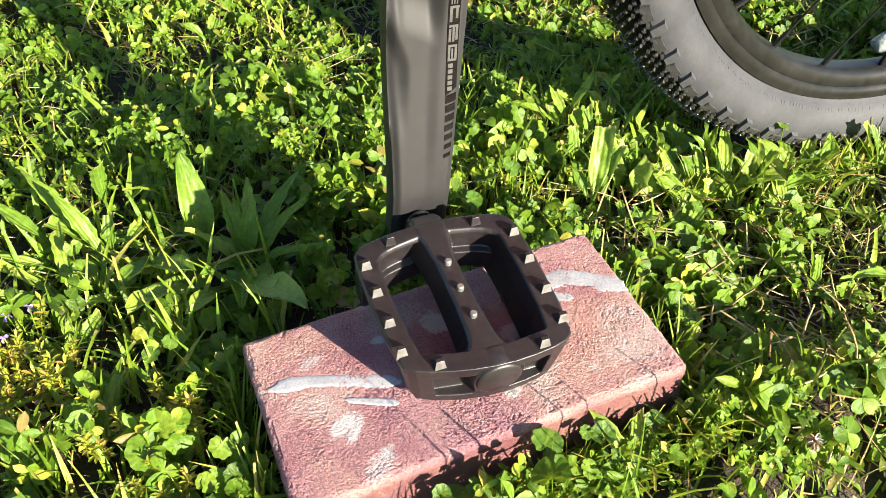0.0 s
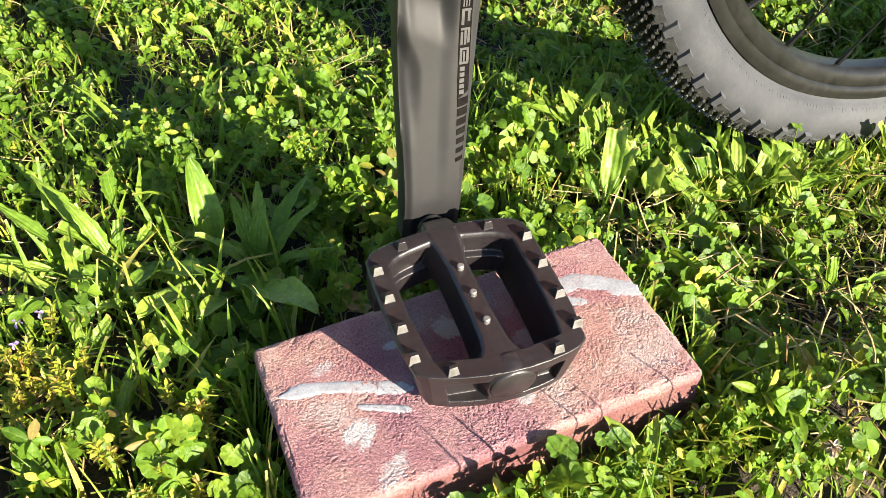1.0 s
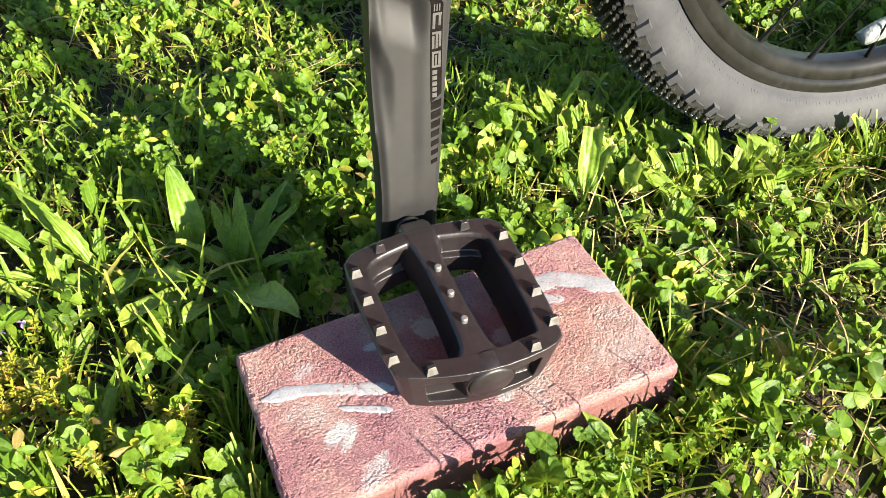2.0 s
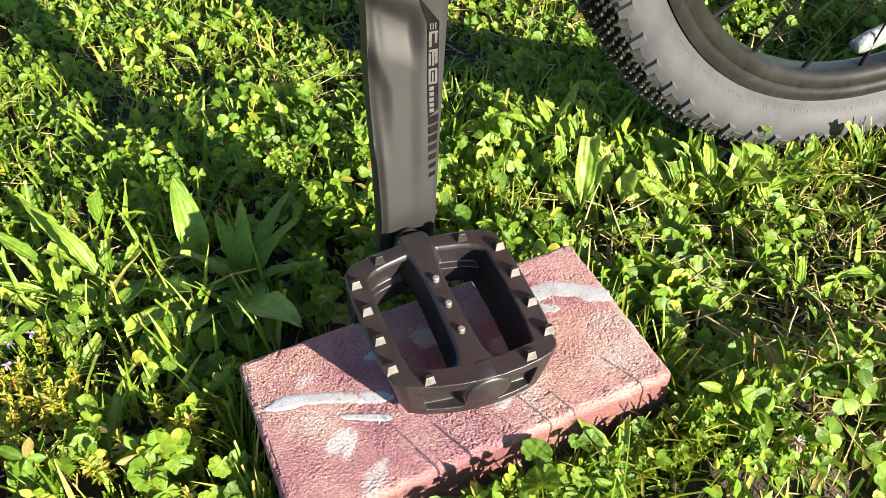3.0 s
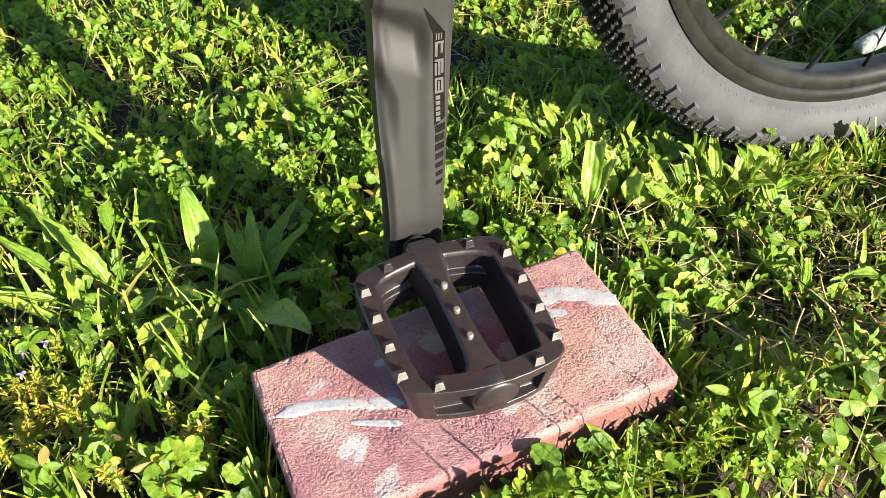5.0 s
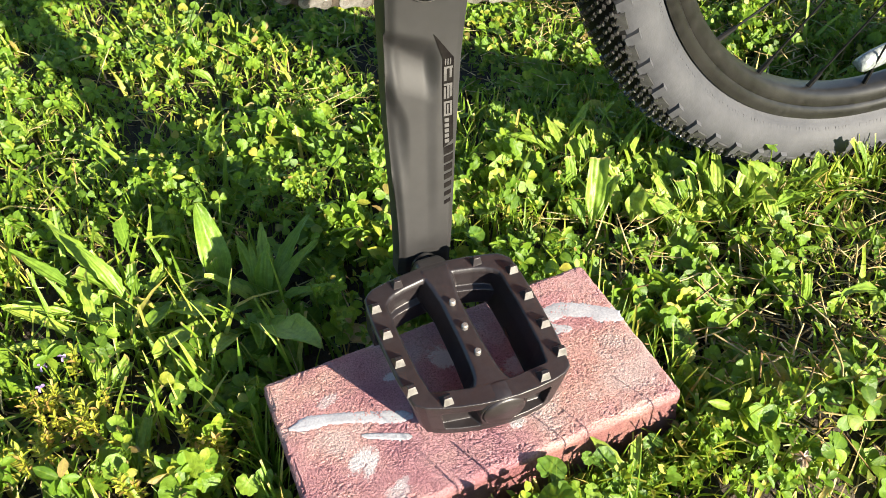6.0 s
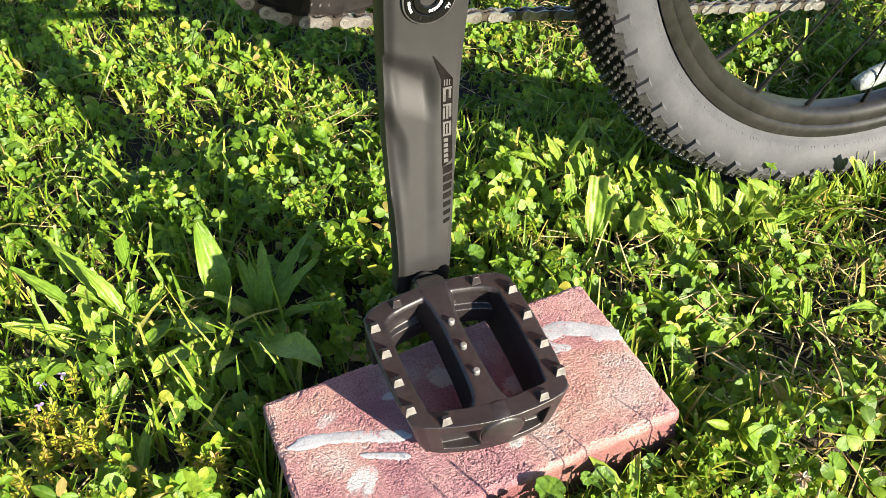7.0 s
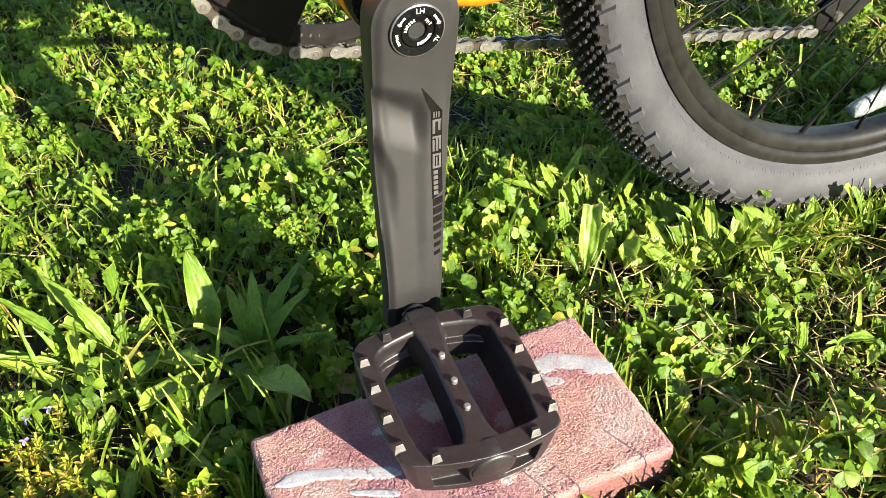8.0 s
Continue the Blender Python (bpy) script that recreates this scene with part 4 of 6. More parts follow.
def build_drive():
    pitch, teeth, y = 0.0127, 43, 0.046
    r = pitch / 2 / math.sin(math.pi / teeth)
    # chainring with teeth
    g, n = Geo(), teeth * 6
    outer = [r - 0.0040 + 0.0062 * max(0.0, math.cos(2 * math.pi * i / 6)) ** 0.7 if math.cos(2 * math.pi * i / 6) > 0 else r - 0.0040 for i in range(n)]
    rings = []
    for i in range(n):
        a = 2 * math.pi * i / n
        rings.append([(q * math.cos(a), yy, q * math.sin(a)) for q, yy in ((r - 0.017, y - 0.0015), (outer[i], y - 0.0010), (outer[i], y + 0.0010), (r - 0.017, y + 0.0015))])
    g.rings(rings, closed=True)
    ring = part("chainring", g, M_RING, bike, "black toothed chainring", 30)
    part("ring_lip", Geo().turned([(r - 0.0185, y - 0.003), (r - 0.0065, y - 0.0026), (r - 0.0062, y - 0.0014), (r - 0.0185, y - 0.0014)], 120), M_RINGLIP, ring, "grey machined lip with stamped marks", 30)
    for i in range(14):
        a = math.radians(262 - 4.2 * i + (2 if i > 3 else 0))
        m = pose(0, 0, 0, 0, -math.degrees(a), 0) @ Matrix.Translation((r - 0.0120, y - 0.0030, 0))
        part("stamped_mark", Geo().box(-0.0009, 0.0009, -0.0001, 0.0003, -0.0006, 0.0005 if i % 3 else 0.0001, m), M_GREYINK, ring)
    for k in range(4):
        a = math.radians(227 + 90 * k)
        way, side = Vector((math.cos(a), 0, math.sin(a))), Vector((-math.sin(a), 0, math.cos(a)))
        rows = [[tuple(way * q + side * (w * s) + Vector((0, yy, 0))) for s, yy in ((-1, y - 0.006), (1, y - 0.006), (1, y - 0.001), (-1, y - 0.001))] for q, w in ((0.012, 0.020), (0.030, 0.018), (0.050, 0.022), (r - 0.010, 0.030))]
        part("spider_arm", Geo().rings(rows), M_RING, ring, bevel=0.001)
    # bottom bracket axle
    part("axle", Geo().turned([(0.0, -0.078), (0.012, -0.078), (0.012, 0.052), (0.0, 0.052)], 32, closed=False), M_BLACK, bike, "black crank axle")

    # chain links: a lower run back to the idler, round the ring, and an upper run to the sprockets
    low_end = Vector((0.400, y, -0.1473))
    slope = (low_end.z - (-r)) / low_end.x
    start = math.radians(-90) + math.atan(slope)
    path = []
    tangent = Vector((r * math.cos(start), y, r * math.sin(start)))
    run = (low_end - tangent).length
    k = int(run / pitch)
    for i in range(k, 0, -1):
        path.append(tangent.lerp(low_end, i * pitch / run))
    a = start
    while a > math.radians(-268):
        path.append(Vector((r * math.cos(a), y, r * math.sin(a))))
        a -= 2 * math.pi / teeth
    high = Vector((HUB.x, y, HUB.z + 0.030))
    top = path[-1]
    way = (high - top).normalized()
    path += [top + way * pitch * i for i in range(1, 34)]

    def link(half, outer):
        """Two waisted plates and their pins, along x, about the middle."""
        g = Geo()
        for s in (-1, 1):
            yy = s * (0.0027 if outer else 0.0018)
            ring_pts = []
            for side in (1, -1):
                for t in range(9):
                    a = math.radians(-118 + 236 * t / 8)
                    ring_pts.append((side * (half + 0.0041 * math.cos(a)), side * 0.0041 * math.sin(a)))
                ring_pts.append((0.0, side * 0.0026))
            g.prism([(x, yy - 0.0005, z) for x, z in ring_pts], [(x, yy + 0.0005, z) for x, z in ring_pts])
        for cx in (-half, half):
            w = 0.0036 if outer else 0.0026
            g.turned([(0.0, -w), (0.0018, -w), (0.0020, -w + 0.0003), (0.0020, w - 0.0003), (0.0018, w), (0.0, w)], 10, Matrix.Translation((cx, 0, 0)), closed=False)
            if not outer:
                g.turned([(0.0, -0.0014), (0.0038, -0.0014), (0.0038, 0.0014), (0.0, 0.0014)], 12, Matrix.Translation((cx, 0, 0)), closed=False)
        return g

    meshes = [mesh_of("link", link(pitch / 2, True), M_CHAIN, 30), mesh_of("link", link(pitch / 2, False), M_CHAINDARK, 30)]
    meshes[0].materials.append(M_RIVET)
    for face in meshes[0].polygons:
        if math.hypot(abs(face.center.x) - pitch / 2, face.center.z) < 0.0021 and all(math.hypot(abs(meshes[0].vertices[i].co.x) - pitch / 2, meshes[0].vertices[i].co.z) < 0.0022 for i in face.vertices):
            face.material_index = 1
    chain = new("chain")
    chain.parent = bike
    for i in range(len(path) - 1):
        a, b = path[i], path[i + 1]
        d = (b - a)
        m = Matrix.Translation((a + b) / 2) @ Matrix.Rotation(-math.atan2(d.z, d.x), 4, "Y")
        part("link", meshes[i % 2], None, chain, m=m)
    tagged(chain, "worn silver roller chain")

    # rear derailleur cage with its lower pulley
    g = Geo()
    for yy in (y - 0.006, y + 0.004):
        rows = []
        for q, w in (((0.400, -0.133), 0.017), ((0.427, -0.113), 0.013), ((0.450, -0.070), 0.012), ((0.462, -0.035), 0.015)):
            d = Vector((0.55, 0, 0.83))
            s = Vector((-d.z, 0, d.x))
            rows.append([(q[0] + s.x * w * e, yy + t, q[1] + s.z * w * e) for e, t in ((-1, 0), (1, 0), (1, 0.0018), (-1, 0.0018))])
        g.rings(rows)
    cage = part("derailleur_cage", g, M_DARK, bike, "black rear derailleur cage", 30, bevel=0.0005)
    for c in ((0.404, -0.132), (0.458, -0.045)):
        part("pulley", Geo().turned([(0.004, y - 0.004), (0.0125, y - 0.002), (0.0155, y - 0.0008), (0.0155, y + 0.0008), (0.0125, y + 0.002), (0.004, y + 0.004)], 24, Matrix.Translation((c[0], 0, c[1]))), M_DARK, cage)
        part("pulley_bolt", Geo().turned([(0.0, y - 0.0078), (0.0040, y - 0.0078), (0.0044, y - 0.006), (0.0, y - 0.005)], 12, Matrix.Translation((c[0], 0, c[1])), closed=False), M_STEEL, cage)
    cs = Geo()
    for i, q in enumerate((0.018, 0.021, 0.024, 0.028, 0.032, 0.036, 0.042)):
        cs.turned([(0.016, y + 0.004 - i * 0.0042), (q, y + 0.004 - i * 0.0042), (q, y + 0.0022 - i * 0.0042), (0.016, y + 0.0022 - i * 0.0042)], 44, Matrix.Translation(HUB))
    part("cassette", cs, M_STEEL, bike, "steel sprocket cassette", 30)


build_drive()


def build_frame():
    part("bottom_bracket_shell", Geo().turned([(0.0, -0.041), (0.0225, -0.041), (0.0235, -0.039), (0.0235, 0.038), (0.0, 0.038)], 40, closed=False), M_ORANGE, bike, "orange frame shell")
    part("bearing_cup", Geo().turned([(0.012, -0.050), (0.0205, -0.050), (0.0222, -0.048), (0.0222, -0.041), (0.012, -0.041)], 40), M_BLACK, bike, "black bearing cup")
    part("down_tube", Geo().tube([(0.006, 0, -0.002), (-0.06, 0, 0.050), (-0.30, 0, 0.245), (-0.52, 0, 0.43)], [0.0320, 0.0330, 0.0310, 0.029], 28), M_ORANGE, bike, "fat orange down tube", 60)
    part("seat_tube", Geo().tube([(0.0, 0, 0.01), (-0.0, 0, 0.05), (0.13, 0, 0.42)], [0.018, 0.018, 0.017], 24), M_ORANGE, bike, "orange seat tube", 60)
    for s in (-1, 1):
        part("chain_stay", Geo().tube([(0.008, s * 0.024, -0.002), (0.05, s * 0.034, -0.006), (0.12, s * 0.046, 0.006), (0.30, s * 0.062, 0.032), (0.44, s * 0.069, 0.048)], [0.017, 0.0155, 0.012, 0.010, 0.009], 20), M_ORANGE, bike, "orange chain stay", 60)
        part("seat_stay", Geo().tube([(0.445, s * 0.070, 0.052), (0.36, s * 0.060, 0.18), (0.13, s * 0.022, 0.40)], [0.008, 0.008, 0.007], 14), M_ORANGE, bike, "orange seat stay", 60)
        part("dropout", Geo().box(0.425, 0.470, s * 0.066, s * 0.072, 0.028, 0.070), M_BLACK, bike, "black axle plate", bevel=0.001)


build_frame()

# ---- the lawn: clover, grass, straw and weeds ----
rng = np.random.default_rng(7)


def bulk(name, verts, tris, uv, mat):
    """One big mesh of triangles with a map of u across and v along each leaf."""
    me = bpy.data.meshes.new(name)
    me.vertices.add(len(verts))
    me.vertices.foreach_set("co", verts.astype(np.float32).ravel())
    me.loops.add(tris.size)
    me.loops.foreach_set("vertex_index", tris.astype(np.int32).ravel())
    me.polygons.add(len(tris))
    me.polygons.foreach_set("loop_start", np.arange(0, tris.size, 3, dtype=np.int32))
    layer = me.uv_layers.new(name="UVMap")
    layer.data.foreach_set("uv", uv[tris.ravel()].astype(np.float32).ravel())
    me.polygons.foreach_set("use_smooth", np.ones(len(tris), dtype=bool))
    me.update(calc_edges=True)
    me.materials.append(mat)
    return me


def spread(template, turns, places):
    """Copies of a template (points, triangles, map) by turning matrices and places, joined."""
    v, f, u = template
    pts = np.einsum("nij,vj->nvi", turns, v) + places[:, None, :]
    tri = f[None] + (np.arange(len(places)) * len(v))[:, None, None]
    return pts.reshape(-1, 3), tri.reshape(-1, 3), np.tile(u, (len(places), 1))


def joined(sets):
    vs, fs, us, k = [], [], [], 0
    for v, f, u in sets:
        vs.append(v), fs.append(f + k), us.append(u)
        k += len(v)
    return np.concatenate(vs), np.concatenate(fs), np.concatenate(us)


def facing(n, spin):
    """Turning matrices whose z looks along n, spun about it."""
    n = n / np.linalg.norm(n, axis=1, keepdims=True)
    ref = np.where(np.abs(n[:, 2:3]) < 0.95, np.array([[0.0, 0, 1]]), np.array([[1.0, 0, 0]]))
    x = np.cross(ref, n)
    x /= np.linalg.norm(x, axis=1, keepdims=True)
    y = np.cross(n, x)
    c, s = np.cos(spin)[:, None], np.sin(spin)[:, None]
    return np.stack([x * c + y * s, y * c - x * s, n], axis=2)


def field(x, y, scale, seed):
    return np.array([noise.noise(Vector((a * scale, b * scale, seed))) for a, b in zip(x, y)])


def mown(x, y):
    """How tall the sward stands: cut shorter towards the bicycle's far side."""
    return np.where((x > 0.12) & (y > 0.235), np.where(x > 0.45, np.where(y < 0.46, 1.25, 0.85), np.interp(y, [0.29, 0.375], [1.0, 0.48])), np.where(y > 0.40, 0.68, np.where(x > 0.215, np.where(x > 0.33, 0.85, 0.62), 1.0)))


SOIL = lambda x, y: np.array([lie(a, b) for a, b in zip(x, y)])
WHEEL_X, WHEEL_Y = BB.x + 0.4485, 0.230


def clear(x, y, room, tall=0.045):
    """Where a plant may stand: off the brick and out of the tyre."""
    brick = (x > -0.006 - room) & (x < 0.2 + room) & (y > -0.0065 - room) & (y < 0.1 + room)
    under = 0.326 - np.sqrt(np.maximum(0.344 ** 2 - (x - WHEEL_X) ** 2, 0.0))
    tyre = (np.abs(y - WHEEL_Y) < 0.027 + room) & (under < tall) & (np.abs(x - WHEEL_X) < 0.34)
    return ~(brick | tyre)


def headroom(x, y):
    """Free height under the tyre's curve; plenty away from it."""
    under = 0.322 - np.sqrt(np.maximum(0.344 ** 2 - (x - WHEEL_X) ** 2, 0.0))
    return np.where((np.abs(y - WHEEL_Y) < 0.040) & (np.abs(x - WHEEL_X) < 0.34), np.maximum(under, 0.004), 1.0)


def sown(count, room, weight=None, tall=0.045):
    """Places over the piece of lawn in view."""
    x, y = rng.uniform(-0.27, 1.05, count * 3), rng.uniform(-0.22, 1.12, count * 3)
    near = y > 0.005 - 0.33 * (x + 0.14)
    far = y < 1.03 - 0.384 * (x + 0.12)
    ok = near & far & clear(x, y, room, tall)
    if weight is not None:
        ok &= rng.uniform(0, 1, len(x)) < weight(x, y)
    x, y = x[ok][:count], y[ok][:count]
    return x, y, SOIL(x, y)


def leaflet(length, width, cup, notch=0.0):
    """An obovate leaflet along +y, folded a little at its midrib."""
    rows = ((0.0, 0.08), (0.18, 0.48), (0.42, 0.86), (0.68, 1.0), (0.88, 0.84), (1.0, 0.40))
    v, u, f = [], [], []
    for t, w in rows:
        for s in (-1, 0, 1):
            y = t * length - (notch * length if s == 0 and t == 1.0 else 0)
            v.append((s * w * width / 2, y, cup * (abs(s) * w * 0.35 - t * t * 0.55) * length))
            u.append((0.5 + s * 0.5 * max(w, 0.3), t))
    for a in range(len(rows) - 1):
        for s in (0, 1):
            p = a * 3 + s
            f += [(p, p + 1, p + 4), (p, p + 4, p + 3)]
    return np.array(v), np.array(f), np.array(u)


def clover_head(seed):
    r = np.random.default_rng(seed)
    sets = []
    for k in range(3):
        v, f, u = leaflet(0.0070 * r.uniform(0.88, 1.12), 0.0070 * r.uniform(0.85, 1.1), r.uniform(0.1, 0.75), 0.06)
        tip = r.uniform(-0.25, 0.35)
        c, s = math.cos(tip), math.sin(tip)
        v = v @ np.array([[1, 0, 0], [0, c, s], [0, -s, c]])
        a = 2 * math.pi * k / 3 + r.uniform(-0.22, 0.22)
        v = v @ np.array([[math.cos(a), math.sin(a), 0], [-math.sin(a), math.cos(a), 0], [0, 0, 1]])
        sets.append((v, f, u))
    return joined(sets)


def round_leaf(seed):
    """A round scalloped leaf, notched at its stalk, with raised sectors between the veins."""
    r = np.random.default_rng(seed)
    lobes = 8
    n = lobes * 3
    wide = r.uniform(0.9, 1.15)
    v, u, f = [(0, 0, 0)], [(0.5, 0.1)], []
    for ring, q in ((1, 0.55), (2, 1.0)):
        for i in range(n):
            a = 2 * math.pi * i / n
            w = q * (1 + (0.06 * math.cos(lobes * a + math.pi) if ring == 2 else 0)) * (1 - 0.6 * math.exp(-((a - math.pi) / 0.26) ** 2))
            lift = 0.0016 * q + 0.0012 * math.sin(2 * a + seed) * q * q + 0.0005 * q * math.cos(lobes * a)
            v.append((w * math.sin(a) * 0.0072 * wide, w * math.cos(a) * 0.0072 + 0.002, lift))
            u.append((0.5 + 0.5 * w * math.sin(a), 0.5 + 0.4 * w * math.cos(a)))
    for i in range(n):
        j = (i + 1) % n
        f += [(0, 1 + i, 1 + j), (1 + i, 1 + n + i, 1 + n + j), (1 + i, 1 + n + j, 1 + j)]
    return np.array(v, float), np.array(f), np.array(u, float)


def tiny_sprig(seed):
    """A short upright shoot with tiers of tiny leaves."""
    r = np.random.default_rng(seed)
    sets = []
    for tier in range(3):
        for k in range(4):
            v, f, u = leaflet(0.0052 * r.uniform(0.7, 1.2) * (1 - 0.15 * tier), 0.0026 * r.uniform(0.8, 1.2), r.uniform(0.1, 0.5))
            tip = r.uniform(0.1, 0.9)
            c, s = math.cos(tip), math.sin(tip)
            v = v @ np.array([[1, 0, 0], [0, c, s], [0, -s, c]])
            a = math.pi / 2 * k + tier * 0.8 + r.uniform(-0.3, 0.3)
            v = v @ np.array([[math.cos(a), math.sin(a), 0], [-math.sin(a), math.cos(a), 0], [0, 0, 1]])
            sets.append((v + np.array([0, 0, 0.0032 * (tier - 1.5)]), f, u))
    return joined(sets)


def lance_sprig(seed):
    """A loose sprig of narrow pointed leaves."""
    r = np.random.default_rng(seed)
    sets = []
    for k in range(5):
        v, f, u = leaflet(0.0094 * r.uniform(0.7, 1.2), 0.0046 * r.uniform(0.8, 1.25), r.uniform(0.1, 0.6), -0.10)
        tip = r.uniform(-0.2, 0.9)
        c, s = math.cos(tip), math.sin(tip)
        v = v @ np.array([[1, 0, 0], [0, c, s], [0, -s, c]])
        a = 2 * math.pi * k / 5 + r.uniform(-0.4, 0.4)
        v = v @ np.array([[math.cos(a), math.sin(a), 0], [-math.sin(a), math.cos(a), 0], [0, 0, 1]])
        sets.append((v + np.array([0, 0, r.uniform(-0.004, 0.003)]), f, u))
    return joined(sets)


def stalks(foot, head, width, bow):
    """Thin three-sided stems from foot to head."""
    n, rows = len(foot), 4
    side = rng.normal(size=(n, 3)) * np.array([1, 1, 0.2])
    v = np.zeros((n, rows, 3, 3))
    for i in range(rows):
        t = i / (rows - 1)
        mid = foot + (head - foot) * np.array([t ** 1.25, t ** 1.25, t])[None] + side * (bow * math.sin(math.pi * t))
        for k in range(3):
            a = 2 * math.pi * k / 3
            v[:, i, k] = mid + np.array([math.cos(a), math.sin(a), 0]) * width
    f = []
    for i in range(rows - 1):
        for k in range(3):
            p, q = i * 3 + k, i * 3 + (k + 1) % 3
            f += [(p, q, q + 3), (p, q + 3, p + 3)]
    f = np.array(f)
    return v.reshape(-1, 3), (f[None] + (np.arange(n) * rows * 3)[:, None, None]).reshape(-1, 3), np.tile(np.array([(0.1, 0.5)] * rows * 3), (n, 1))


def blades(x, y, z, heading, height, bend, width, fold=0.35):
    """Curved, folded, tapering blades."""
    n, rows = len(x), 6
    way = np.stack([np.cos(heading), np.sin(heading), np.zeros(n)], 1)
    side = np.stack([-np.sin(heading), np.cos(heading), np.zeros(n)], 1)
    twist = rng.uniform(-0.9, 0.9, n)
    blunt = np.where(rng.uniform(0, 1, n) < 0.5, 0.55, 0.06)  # mown tips
    v, u = np.zeros((n, rows, 3, 3)), np.zeros((n, rows, 3, 2))
    base = np.stack([x, y, z], 1)
    for i in range(rows):
        t = i / (rows - 1)
        lean = bend * t
        up = np.sin(np.pi / 2 - lean * 0.75) * t
        out = np.sin(lean * 0.75) * t
        mid = base + way * (height * out)[:, None] + np.array([[0, 0, 1.0]]) * (height * up)[:, None]
        w = width * (0.75 + 0.6 * t if t < 0.4 else np.maximum(blunt, 1 - ((t - 0.4) / 0.6) ** 1.8))
        tw = twist * t
        s = side * np.cos(tw)[:, None] + way * np.sin(tw)[:, None]
        for k, q in enumerate((-1, 0, 1)):
            v[:, i, k] = mid + s * (q * w / 2)[:, None] + (way * 0.6 + np.array([[0, 0, -0.8]])) * (fold * w * (0.5 if q == 0 else 0))[:, None]
            u[:, i, k] = (0.5 + q * 0.5, t)
    f = []
    for i in range(rows - 1):
        for k in (0, 1):
            p = i * 3 + k
            f += [(p, p + 1, p + 4), (p, p + 4, p + 3)]
    f = np.array(f)
    return v.reshape(-1, 3), (f[None] + (np.arange(n) * rows * 3)[:, None, None]).reshape(-1, 3), u.reshape(-1, 2)


# middles of the larger weeds, where the clover stands back
ROSETTES = [(-0.115, 0.140, 0.034), (-0.060, 0.103, 0.022), (-0.095, 0.250, 0.050), (-0.050, 0.285, 0.026), (-0.055, 0.235, 0.032), (-0.010, 0.235, 0.036), (0.0, 0.190, 0.034), (0.02, 0.200, 0.036), (0.022, 0.155, 0.028), (-0.03, 0.185, 0.03), (0.262, 0.190, 0.030), (0.295, 0.190, 0.024), (0.335, 0.222, 0.022), (0.375, 0.215, 0.026), (0.39, 0.175, 0.022), (0.355, 0.066, 0.024), (0.40, 0.055, 0.030), (0.28, 0.285, 0.024)]


